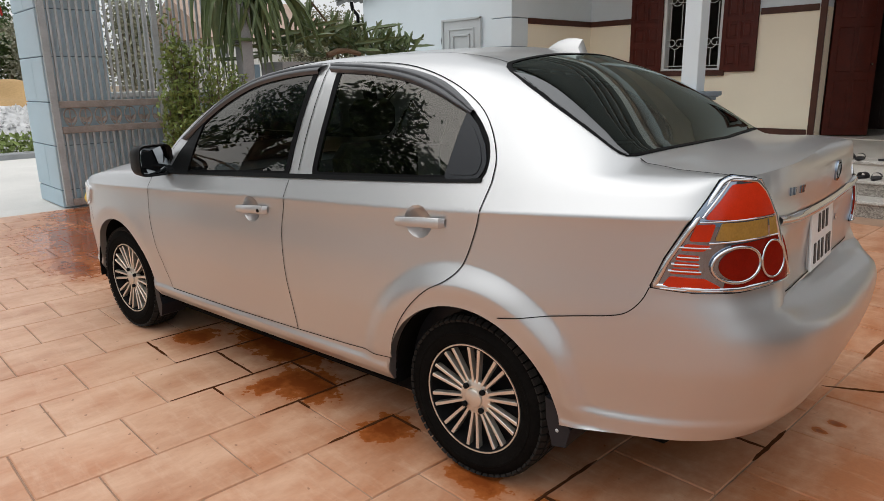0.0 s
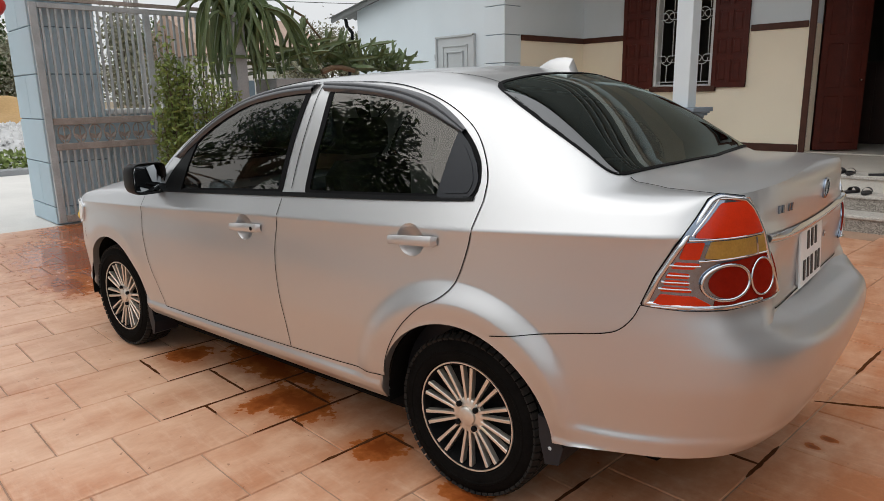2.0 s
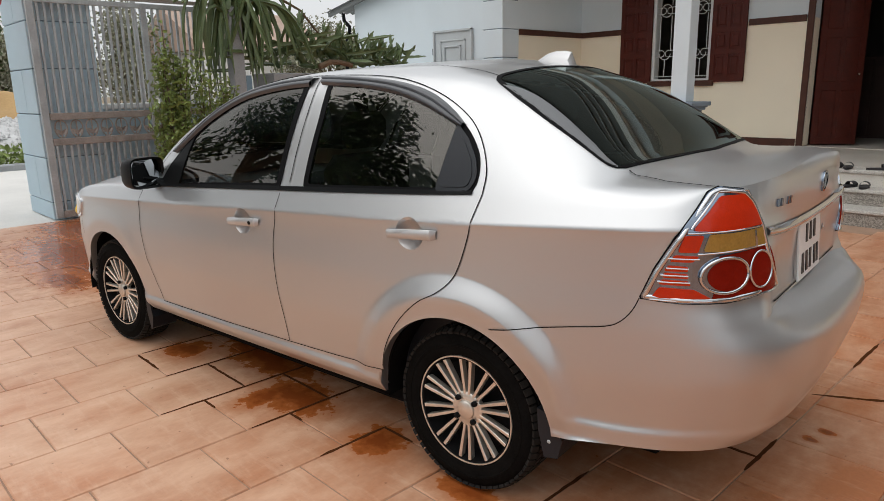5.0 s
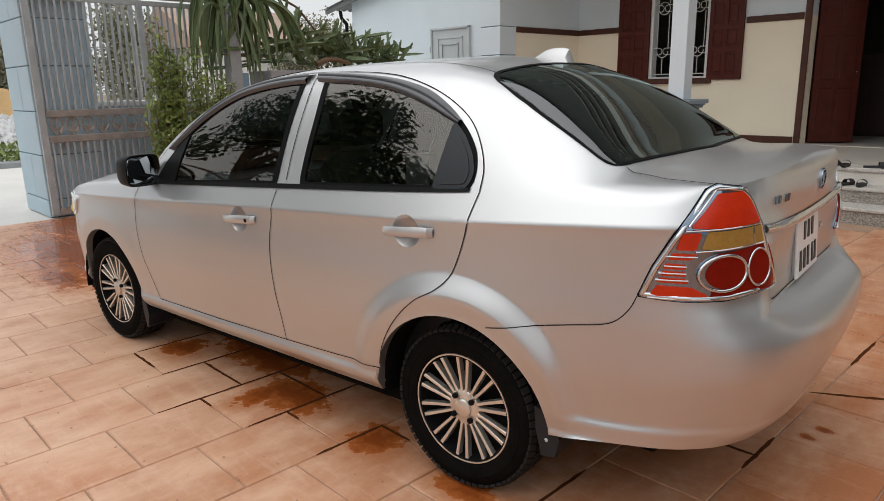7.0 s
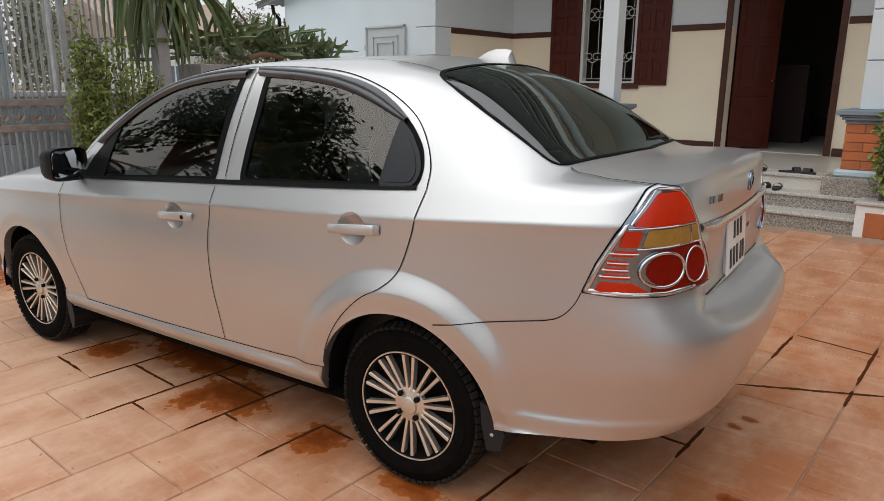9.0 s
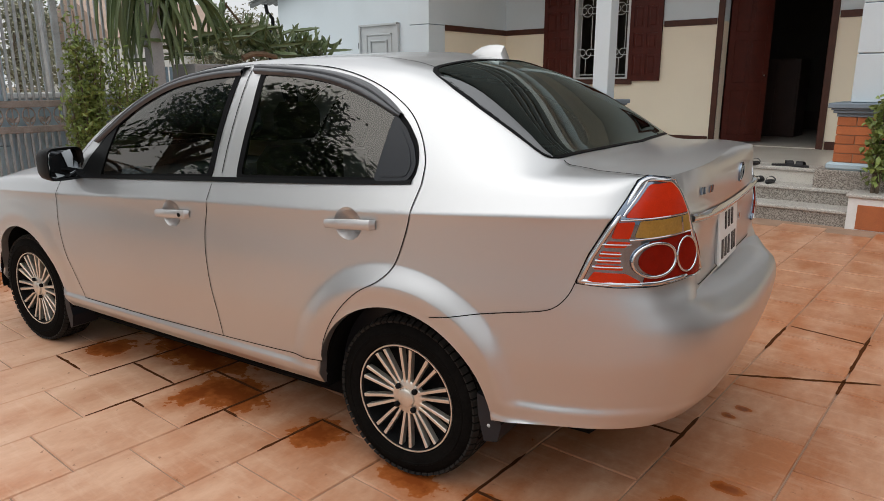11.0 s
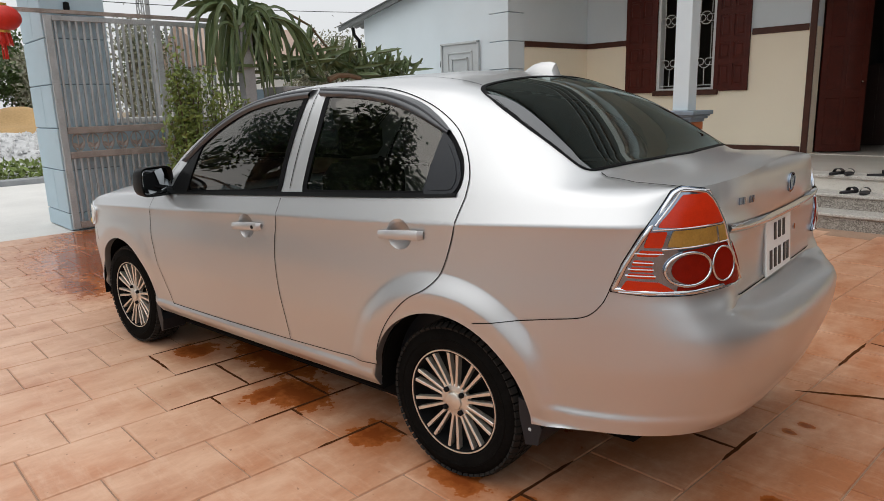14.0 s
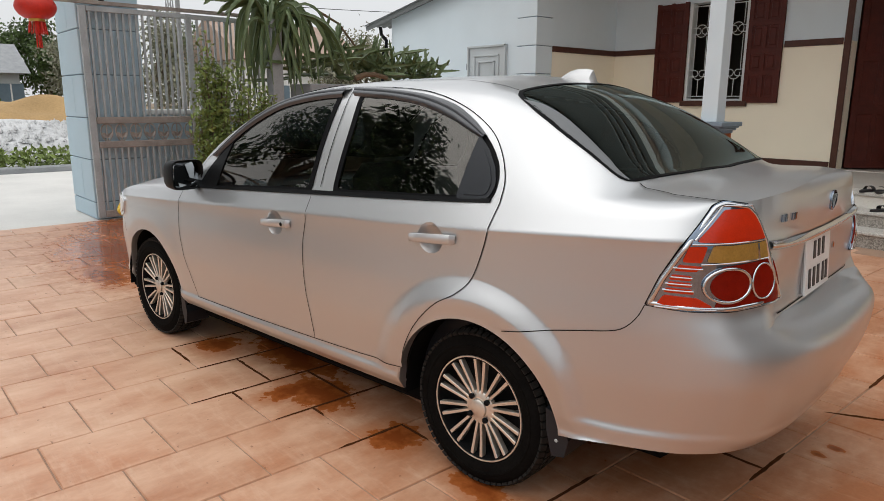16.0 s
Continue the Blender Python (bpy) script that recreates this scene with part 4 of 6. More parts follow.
# wheels
def wheel(w, sgn):
    ob = part("wheel", lathe(bmesh.new(), [(.198, .075), (.205, .088), (.222, .094), (.236, .0935), (.238, .0955), (.244, .0955), (.246, .0930), (.262, .090), (.280, .078), (.290, .055), (.2925, .03), (.2925, -.05), (.285, -.075), (.26, -.09), (.20, -.085)], 72), RUBBER, car, "black road tyre on an alloy wheel", True)
    ob.matrix_local = Matrix.Translation((w, sgn * .712, AXLE + .006)) @ Matrix.Rotation(radians(90), 4, "X") @ (Matrix() if sgn < 0 else Matrix.Rotation(math.pi, 4, "Y")) @ Matrix.Rotation(radians(17 if w == 0 else 4), 4, "Z")
    tread = bmesh.new()
    for k in range(64):
        a = k * math.tau / 64
        for h0, h1, r, sh in ((.060, .086, .2865, 0), (.018, .048, .2915, .5), (-.028, .006, .2925, 0), (-.07, -.038, .2905, .5)):
            q = a + sh * math.tau / 64
            m = Matrix.Rotation(q, 4, "Z") @ Matrix.Translation((r, 0, (h0 + h1) / 2)) @ Matrix.Rotation(-.42 if h0 > .05 else 0, 4, "Y")
            bmesh.ops.create_cube(tread, size=1, matrix=m @ Matrix.Diagonal((.010, .0215, h1 - h0, 1)))
    tagged(part("tread", tread, TREAD, ob, "dusty blocks of the tyre tread"), kind="stuff")
    rim = part("rim", lathe(bmesh.new(), [(.199, .076), (.197, .084), (.188, .080), (.182, .04), (.165, .02), (.06, .02), (.0, .02)], 60), ALLOY_DARK, ob, "dark pocketed alloy rim", True)
    part("rim_edge", lathe(bmesh.new(), [(.200, .080), (.199, .0855), (.1945, .0855), (.1935, .080)], 72), ALLOY, rim, "bright machined rim edge", True)
    for k in range(10):
        blade = bmesh.new()
        for off in (-1, 1):
            rows = []
            for r, o, w, h in ((.046, .0075, .0055, .070), (.075, .0100, .0054, .0705), (.11, .0142, .0056, .073), (.155, .0185, .0062, .077), (.1955, .0222, .0070, .0805)):
                a = [Vector((r, off * o + e * w, h - d)) for e, d in ((-1, .022), (-1, .0015), (-.8, 0), (.8, 0), (1, .0015), (1, .022))]
                rows.append(a)
            grid_mesh(blade, rows)
        bmesh.ops.recalc_face_normals(blade, faces=blade.faces[:])
        bmesh.ops.rotate(blade, cent=(0, 0, 0), matrix=Matrix.Rotation(k * math.tau / 10, 3, "Z"), verts=blade.verts)
        if sum(f.normal.z * f.calc_area() for f in blade.faces) < 0:
            bmesh.ops.reverse_faces(blade, faces=blade.faces[:])
        part("spoke", blade, ALLOY, rim, "bright machined double spoke")
    part("hub_disc", lathe(bmesh.new(), [(.066, .05), (.064, .066), (.058, .070), (.036, .072), (.034, .079), (.028, .083), (.0, .084)], 40), ALLOY, rim, "bright hub with a plain round cap", True)
    for k in range(4):
        a = k * math.tau / 4 + .4
        part("wheel_nut", lathe(bmesh.new(), [(.0105, .07), (.0105, .082), (.006, .085), (0, .085)], 6, Matrix.Translation((.05 * math.cos(a), .05 * math.sin(a), 0))), ALLOY_DARK, rim, "dark wheel nut")
    return ob


for w in WHEELS:
    for sgn in (-1, 1):
        wheel(w, sgn)

# trims on the near and the far side
SAIL = [(-1.905, .008), (-1.715, .008), (-1.665, .33), (-1.72, .305), (-1.83, .175)]
QUARTER = [(-.115, .012), (.022, .012), (.037, .05), (.038, .095), (.012, .167), (-.042, .245), (-.108, .300)]
VISORS = [([(-.862, .452), (-.62, .430), (-.42, .397), (-.272, .356), (-.15, .308), (-.088, .284)], [(-.892, .506), (-.66, .484), (-.44, .455), (-.271, .417), (-.155, .360), (-.080, .306)]),
          ([(-1.79, .285), (-1.62, .375), (-1.42, .428), (-1.18, .444), (-.935, .448)], [(-1.83, .32), (-1.70, .402), (-1.52, .470), (-1.25, .500), (-.922, .506)])]
for flip in (lambda q: q, far):
    part("mirror_sail", patch(over, flip(SAIL), .007, .008), BLACK_TRIM, car, "black triangle where the mirror is fixed", True)
    part("quarter_panel_trim", patch(over, flip(rounded(QUARTER, .02)), .008, .008), SATIN_BLACK, car, "dark plastic panel behind the rear window", True)
    part("quarter_trim_inset", patch(over, flip(rounded(shrink(QUARTER, .018), .02)), .0105, .004), SATIN_BLACK, car, "raised inset of the dark plastic panel", True)
    for lo, hi in VISORS:
        part("rain_visor", strip(over, flip(lo), flip(hi), (.004, .017, .019, .018, .014, .018, .018, .014, .010, .002)), SMOKE, car, "smoked plastic rain visor over the window", True)
    part("belt_moulding", patch(over, flip([(-1.90, -.004), (.035, -.004), (.037, .018), (-1.90, .018)]), .008, .010), BLACK_TRIM, car, "black strip below the side windows", True)
    upper_lines = [smooth_line([(.078, .0), (.067, .11), (.024, .219), (-.044, .310), (-.142, .376), (-.271, .429), (-.441, .470), (-.646, .497), (-.903, .515), (-1.28, .525), (-1.55, .497), (-1.75, .43), (-1.9, .33), (-2.0, .15), (-2.05, .01)]),
                   smooth_line([(-.879, .035), (-.883, .25), (-.894, .515)])]
    for line in upper_lines:
        part("door_frame_gap", ribbon(over, flip(line), .0038), UNDER, car, "narrow dark gap round the door frame")
    part("boot_gap", ribbon(over, flip(smooth_line([(.484, .398), (.500, .32), (.516, .253), (.555, .165), (.602, .098), (.628, .052), (.648, .012)])), .004, .003), UNDER, car, "narrow dark gap round the boot lid")
    part("roof_seam", ribbon(over, flip(smooth_line([(-.078, .575), (-.18, .592), (-.4, .615), (-.75, .63), (-1.05, .63)])), .0035, .001), UNDER, car, "thin dark ditch along the roof")

# lamps, behind and in front
LAMP = [(.979, .815), (.945, .90), (.895, .99), (.810, 1.105), (.776, 1.118), (.682, 1.108), (.644, 1.08), (.596, 1.008), (.565, .928), (.492, .824), (.640, .812), (.740, .806), (.867, .808)]
RED_TOP = [(.852, 1.010), (.776, 1.092), (.675, 1.095), (.645, 1.062), (.606, 1.012), (.734, 1.008)]
AMBER = [(.822, .953), (.807, 1.000), (.734, 1.000), (.602, 1.004), (.576, .960), (.659, .950), (.753, .948)]
RED_SMALL = [(.888, .952), (.873, .997), (.824, .999), (.837, .950)]
STRIPES = [[(.907, .925), (.895, .944), (.832, .940), (.849, .924)], [(.920, .899), (.911, .915), (.859, .912), (.859, .898)], [(.924, .880), (.920, .894), (.859, .892), (.857, .879)], [(.932, .861), (.925, .875), (.857, .873), (.849, .859)]]
RED_LOW = [(.949, .822), (.930, .853), (.842, .849), (.794, .822)]
FIELD = [(.785, .835), (.775, .938), (.696, .944), (.570, .952), (.497, .828), (.659, .818), (.790, .815)]


def ring(cx, cy, rx, ry, n=28):
    return [(cx + rx * math.cos(k * math.tau / n), cy + ry * math.sin(k * math.tau / n)) for k in range(n)]


for flip in (lambda q: q, mirror):
    lamp = part("tail_lamp", patch(skin, flip(rounded(LAMP, .012, 3)), .010, .016, (.03, .03)), LAMP_BASE, car, "chrome surround of the tail lamp", True)
    rim = np.array(flip(shrink(rounded(LAMP, .012, 3), .009)))
    rim = np.vstack([rim, rim[:1]])
    p, n = facing(skin, rim[:, 0], rim[:, 1])
    part("lamp_rim", tube(bmesh.new(), list(p + n * .0085), .0078, 10), CHROME, lamp, "rounded chrome rim of the lamp", True)
    part("lamp_gap", ribbon(skin, flip(LAMP), .007, .003, True), UNDER, lamp, "dark joint round the lamp")
    for name, poly, m, lift in (("red_lens", RED_TOP, RED_LENS, .014), ("amber_lens", AMBER, AMBER_LENS, .0135), ("red_lens", RED_SMALL, RED_LENS, .014), ("red_lens", RED_LOW, RED_LENS, .0135), ("red_lens", FIELD, RED_DEEP, .0115), *[("red_lens", q, RED_LENS, .0135) for q in STRIPES]):
        part(name, patch(skin, flip(rounded(poly, .006, 3)), lift, .006, (.03, .03)), m, lamp, "clear amber lens" if m is AMBER_LENS else "bright red lens" if m is RED_LENS else "deep red lens", True)
    for a, b in (((.915, .934), (.832, .932)), ((.915, .907), (.858, .9055)), ((.928, .887), (.858, .886)), ((.935, .868), (.852, .867)), ((.866, 1.004), (.612, 1.008)), ((.838, .945), (.580, .955)), ((.612, 1.010), (.575, .945)), ((.858, 1.012), (.782, 1.103)), ((.782, 1.103), (.672, 1.103)), ((.672, 1.103), (.612, 1.010)), ((.952, .816), (.70, .812)), ((.70, .812), (.498, .826))):
        line = np.array(flip([(a[0] + (b[0] - a[0]) * t, a[1] + (b[1] - a[1]) * t) for t in np.linspace(0, 1, 9)]))
        p, n = facing(skin, line[:, 0], line[:, 1])
        part("chrome_bar", tube(bmesh.new(), list(p + n * .0125), .0028, 8), CHROME, lamp, "half-round chrome bar between the lenses", True)
    part("lens_divider", ribbon(skin, flip([(.652, 1.0), (.640, .952)]), .006, .0165, thick=.004), CHROME, lamp, "thin chrome bar")
    for cx, cy, rx, ry, w, aside in ((.752, .884, .082, .056, .012, .007), (.617, .889, .056, .056, .008, .0)):
        loop = np.array(flip(ring(cx, cy, rx - w * .6, ry - w * .6)) + flip(ring(cx, cy, rx - w * .6, ry - w * .6))[:1])
        p, n = facing(skin, loop[:, 0], loop[:, 1])
        part("lamp_ring", tube(bmesh.new(), list(p + n * .016), w * .40, 10), CHROME, lamp, "chrome ring round the lens", True)
        part("lens_seat", patch(skin, flip(ring(cx, cy, rx - w * .6, ry - w * .6)), .0135, .006, (.02, .02)), LAMP_BASE, lamp, "chrome dish behind the round lens", True)
        part("round_lens", patch(skin, flip(ring(cx - aside, cy, rx - w - aside, ry - w)), .0155, .006, (.02, .02)), RED_DEEP, lamp, "round deep red lens", True)
    head = [(float(sx(-2.83)), .70), (float(sx(-2.80)), .80), (float(sx(-2.93)), .835), (float(sx(-3.14)), .78), (float(sx(-3.22)), .70), (float(sx(-3.1)), .64)]
    front_lamp = part("headlamp", patch(skin, flip(rounded(head, .03)), .008, .014), CHROME, car, "chrome rimmed headlamp", True)
    part("lamp_glass", patch(skin, flip(rounded(shrink(head, .018), .03)), .012, .004), PLATE_WHITE, front_lamp, "clear headlamp glass", True)
    seam2 = smooth_line([(sx(-2.80), .60), (sx(-2.83), .63), (sx(-2.84), .68)])
    part("bumper_gap", ribbon(skin, flip(seam2), .0045), UNDER, car, "narrow dark seam beside the front bumper")

# boot: chrome strip, badge, letters, number plate, keyhole
part("boot_strip", strip(skin, [(.574, .972), (.30, .958), (0, .953), (-.30, .958), (-.574, .972)], [(.578, 1.000), (.30, .992), (0, .989), (-.30, .992), (-.578, 1.000)], (.002, .012, .017, .019, .018, .014, .004)), CHROME, car, "chrome strip across the boot lid", True)
part("boot_edge_gap", ribbon(skin, smooth_line([(.47, .768), (.45, .763), (.30, .758), (0, .757), (-.30, .758), (-.45, .763), (-.47, .768)]), .004, .002), UNDER, car, "dark gap under the boot lid")
badge = part("badge", patch(skin, ring(0, 1.072, .040, .034, 24), .006, .006, (.5, .5), ring(0, 1.072, .033, .027, 24)), LAMP_BASE, car, "small oval chrome badge ring", True)
for a in (-.017, 0, .017):
    part("badge_rib", patch(skin, [(a * .3 - .004, 1.05), (a * .3 + .004, 1.05), (a + .005, 1.094), (a - .005, 1.094)], .006, .005, (.5, .5)), LAMP_BASE, badge, "chrome rib of the badge")
for a in (.475, .405):
    for dx in (-.012, .012):
        part("boot_letter", patch(skin, [(a + dx - .006, 1.048), (a + dx + .006, 1.048), (a + dx + .005, 1.070), (a + dx - .005, 1.070)], .004, .004, (.5, .5)), LAMP_BASE, car, "small worn silver letter bar")


plate = bmesh.new()
PL_Y, PL_Z, PL_W, PL_H = -.015, .860, .150, .098
PLATE_M = Matrix.Translation((.871, PL_Y, PL_Z)) @ Matrix.Rotation(radians(90), 4, "Z") @ Matrix.Rotation(radians(90 - 4), 4, "X")
box(plate, (-PL_W, -PL_H, -.004), (PL_W, PL_H, .004), .002)
number_plate = part("number_plate", plate, PLATE_WHITE, car, "white number plate on a thin holder")
number_plate.matrix_local = PLATE_M
part("plate_holder", block((-PL_W + .006, -PL_H + .006, -.014), (PL_W - .006, PL_H - .006, -.003), .003), PAINT_MATT, number_plate, "thin silver plate holder")
for row, (z0, z1, spans) in enumerate(((.018, .078, ((-.068, -.042), (-.014, .012), (.040, .066))), (-.078, -.012, ((-.118, -.092), (-.066, -.040), (-.014, .012), (.050, .074), (.092, .116))))):
    for a, b in spans:
        part("plate_bar", block((a, z0, .003), (b, z1, .0065)), PLATE_BLACK, number_plate, "black bar on the plate")
keyhole = part("boot_lock", lathe(bmesh.new(), [(.012, 0), (.012, .005), (0, .005)], 16, Matrix.Translation((.868, .19, .885)) @ Matrix.Rotation(radians(90), 4, "Y")), CHROME, car, "small round boot lock", True)

# aerial fin on the roof
fin = bmesh.new()
rows = []
for t, w, h in ((0, .004, .0), (.08, .016, .012), (.25, .025, .027), (.5, .030, .040), (.8, .032, .047), (1.0, .030, .046)):
    x = -.205 + .145 * t
    base = float(top_z(x)) - .008
    rows.append([(x, -w, base), (x + .004, -w * .75, base + .010 + h * .35), (x + .010, -w * .30, base + .010 + h * .9), (x + .012, 0, base + .012 + h), (x + .010, w * .30, base + .010 + h * .9), (x + .004, w * .75, base + .010 + h * .35), (x, w, base)])
rows.append([(-.035 - .0 * k, y, float(top_z(-.05)) - .012) for k, y in enumerate((-.034, -.03, -.012, 0, .012, .03, .034))])
grid_mesh(fin, rows)
bmesh.ops.recalc_face_normals(fin, faces=fin.faces[:])
part("roof_fin", fin, PAINT_MATT, car, "pale shark-fin aerial on the roof", True)

# door mirrors and mud flaps
for sgn in (-1, 1):
    shell = bmesh.new()
    rows = []
    for t, (dy, dz, yc, zc) in ((.0, (.03, .03, .87, 1.01)), (.15, (.072, .056, .868, 1.013)), (.45, (.091, .072, .866, 1.017)), (.85, (.096, .078, .864, 1.018)), (1.0, (.094, .076, .864, 1.018))):
        x = -2.03 + .155 * t
        rows.append([(x + .03 * (math.cos(a) * .5), sgn * (yc + dy * abs(math.cos(a)) ** .45 * math.copysign(1, math.cos(a))), zc + dz * abs(math.sin(a)) ** .45 * math.copysign(1, math.sin(a))) for a in np.linspace(0, math.tau, 33)])
    grid_mesh(shell, rows)
    housing = part("door_mirror", shell, BLACK_TRIM, car, "black door mirror housing", True)
    face = bmesh.new()
    face.faces.new([face.verts.new((-1.896 + .029 * math.cos(a), sgn * (.864 + .083 * abs(math.cos(a)) ** .45 * math.copysign(1, math.cos(a))), 1.018 + .067 * abs(math.sin(a)) ** .45 * math.copysign(1, math.sin(a)))) for a in np.linspace(0, math.tau, 33)[:-1]])
    lip = bmesh.new()
    grid_mesh(lip, [rows[-1], [(p[0] - .010, sgn * .864 + (p[1] - sgn * .864) * .88, 1.018 + (p[2] - 1.018) * .86) for p in rows[-1]]])
    part("mirror_rim", lip, BLACK_TRIM, housing, "inner rim of the mirror", True)
    if sgn < 0:
        bmesh.ops.reverse_faces(face, faces=face.faces[:])
    part("mirror_glass", face, MIRROR, housing, "mirror glass")
    arm = bmesh.new()
    box(arm, (-1.93, -.80 if sgn < 0 else .70, .945), (-1.84, -.70 if sgn < 0 else .80, .985), .012)
    part("mirror_arm", arm, BLACK_TRIM, housing, "black mirror arm")
    for w, (x0, x1, zt, zb) in ((0, (.296, .388, .40, .235)), (-2.48, (-2.19, -2.13, .34, .135))):
        flap = bmesh.new()
        prism(flap, [(x0, zt), (x0 + .03, zt - .01), (x1, zb + .075), (x1 - .015, zb + .01), (x0 + .028, zb), (x0 + .005, zb + .09)], 1, -.80 if sgn < 0 else .66, -.66 if sgn < 0 else .80)
        mud_flap = part("mud_flap", flap, SATIN_BLACK, car, "black mud flap behind the wheel")
        if w == 0:
            part("flap_bolt", lathe(bmesh.new(), [(0, .003), (.004, .003), (.007, 0)], 6, Matrix.Translation((x0 + .045, sgn * .80, zb + .06)) @ Matrix.Rotation(radians(90 * -sgn), 4, "X")), HATCH, mud_flap, "small pale bolt")

# ---- house front: window, door, columns ----
def shutter(u0, u1, z0, z1, v):
    sh = thing("window_shutter", "dark red panelled wooden shutter folded back against the wall", "shutter", "shutters of the window")
    leaf_bm = bmesh.new()
    for a, b in ((u0, u0 + .07), (u1 - .07, u1), ((u0 + u1) / 2 - .025, (u0 + u1) / 2 + .025)):
        box(leaf_bm, (a, v - .045, z0), (b, v - .005, z1), .004)
    rails = [z0, z0 + .40, z0 + .72, z0 + 1.12, z1 - .10]
    for z in rails:
        box(leaf_bm, (u0, v - .044, z), (u1, v - .006, z + .085), .004)
    part("shutter_frame", leaf_bm, WOOD, sh)
    for za, zb in zip(rails, rails[1:]):
        for a, b in ((u0 + .07, (u0 + u1) / 2 - .025), ((u0 + u1) / 2 + .025, u1 - .07)):
            p = bmesh.new()
            box(p, (a, v - .030, za + .085), (b, v - .012, zb))
            box(p, (a + .03, v - .040, za + .115), (b - .03, v - .020, zb - .03), .010)
            part("panel", p, WOOD, sh)
    return sh


shutter(WIN_U[0] - .575, WIN_U[0] - .005, 1.40, 2.98, WALL_V)
shutter(WIN_U[1] + .005, WIN_U[1] + .53, 1.40, 2.98, WALL_V)
win = thing("window_1", "open window with a dark wooden sill and a white iron grille", "window", kind="structure")
wf = bmesh.new()
for a, b in ((WIN_U[0], WIN_U[0] + .05), (WIN_U[1] - .05, WIN_U[1])):
    box(wf, (a, WALL_V - .01, WIN_Z[0]), (b, WALL_V + .14, WIN_Z[1]), .004)
box(wf, (WIN_U[0], WALL_V - .012, WIN_Z[0]), (WIN_U[1], WALL_V + .14, WIN_Z[0] + .03), .004)
part("window_frame", wf, IRON_WHITE, win, "pale grey window frame")
sill = bmesh.new()
box(sill, (WIN_U[0] - .045, WALL_V - .06, WIN_Z[0] - .085), (WIN_U[1] + .075, WALL_V - .002, WIN_Z[0] - .002), .008)
part("window_sill", sill, WOOD_BROWN, win, "dark brown wooden sill")
grille = bmesh.new()
GV, gc = WALL_V + .04, (WIN_U[0] + WIN_U[1]) / 2
for z in (1.50, 2.90):
    rod(grille, (WIN_U[0] + .05, GV, z), (WIN_U[1] - .05, GV, z), .007, 6)
for k in (0, 1, 2):
    cu = WIN_U[0] + .05 + (WIN_U[1] - WIN_U[0] - .1) * (k + .5) / 3
    w = (WIN_U[1] - WIN_U[0] - .1) / 6
    for zc in (1.86, 2.52):
        up = 1
        tube(grille, [(cu + .095 * math.cos(a), GV, zc + .095 * math.sin(a)) for a in np.linspace(math.pi * (1 if zc < 2 else 0), math.pi * 2 if zc < 2 else math.pi * 2, 14 if zc < 2 else 24)], .006)
        for sgn in (-1, 1):
            tube(grille, [(cu + sgn * w, GV, zc + .05), (cu + sgn * .05, GV, zc + .05), (cu + sgn * .02, GV, zc + .035), (cu + sgn * .008, GV, zc), (cu + sgn * .02, GV, zc - .035), (cu + sgn * .05, GV, zc - .05), (cu + sgn * w, GV, zc - .05)], .006)
    for sgn in (-1, 1):
        tube(grille, [(cu + sgn * .095, GV, 1.90), (cu + sgn * .095, GV, 2.44)], .006)
        tube(grille, [(cu + sgn * .095, GV, 2.60), (cu + sgn * .095, GV, 2.90)], .006)
    tube(grille, [(cu, GV, 1.50), (cu, GV, 1.765)], .006)
part("window_grille", grille, IRON_WHITE, win, "white wrought iron grille of loops and circles")
door = thing("door_1", "wide doorway with a brown casing and dark red wooden leaves standing open", "door", kind="structure")
cs = bmesh.new()
box(cs, (DOOR_U[0] - .085, WALL_V - .03, PORCH_Z), (DOOR_U[0], WALL_V + .04, DOOR_TOP + .08), .006)
part("door_casing", cs, WOOD_BROWN, door, "brown wooden casing")
cs = bmesh.new()
box(cs, (DOOR_U[1], WALL_V - .03, PORCH_Z), (DOOR_U[1] + .085, WALL_V + .10, DOOR_TOP + .08), .006)
part("door_casing", cs, WOOD_BROWN, door, "brown wooden casing")
part("door_head", block((DOOR_U[0] - .085, WALL_V - .03, DOOR_TOP), (DOOR_U[1] + .085, WALL_V + .10, DOOR_TOP + .085), .006), WOOD_BROWN, door, "brown wooden door head")
part("threshold", block((DOOR_U[0], WALL_V, PORCH_Z), (DOOR_U[1], WALL_V + .22, PORCH_Z + .012), .004), PORCH, door, "pale stone threshold")


def door_leaf(hinge, angle, width):
    lf = bmesh.new()
    box(lf, (0, -.02, .02), (width, .02, 2.42), .004)
    for z0, z1 in ((.12, .78), (.90, 1.50), (1.62, 2.30)):
        for a, b in ((.08, width / 2 - .03), (width / 2 + .03, width - .08)):
            for sgn in (1, -1):
                box(lf, (a, sgn * .021 - .008, z0), (b, sgn * .021 + .008, z1), .007)
    ob = part("door_leaf", lf, WOOD, door, "dark red panelled door leaf standing open")
    ob.matrix_world = Matrix.Translation((*hinge, PORCH_Z)) @ Matrix.Rotation(radians(angle), 4, "Z")
    hb = bmesh.new()
    rod(hb, (width - .07, -.06, 1.0), (width - .07, .06, 1.0), .012)
    part("door_knob", hb, CHROME, ob, "small metal door handle")


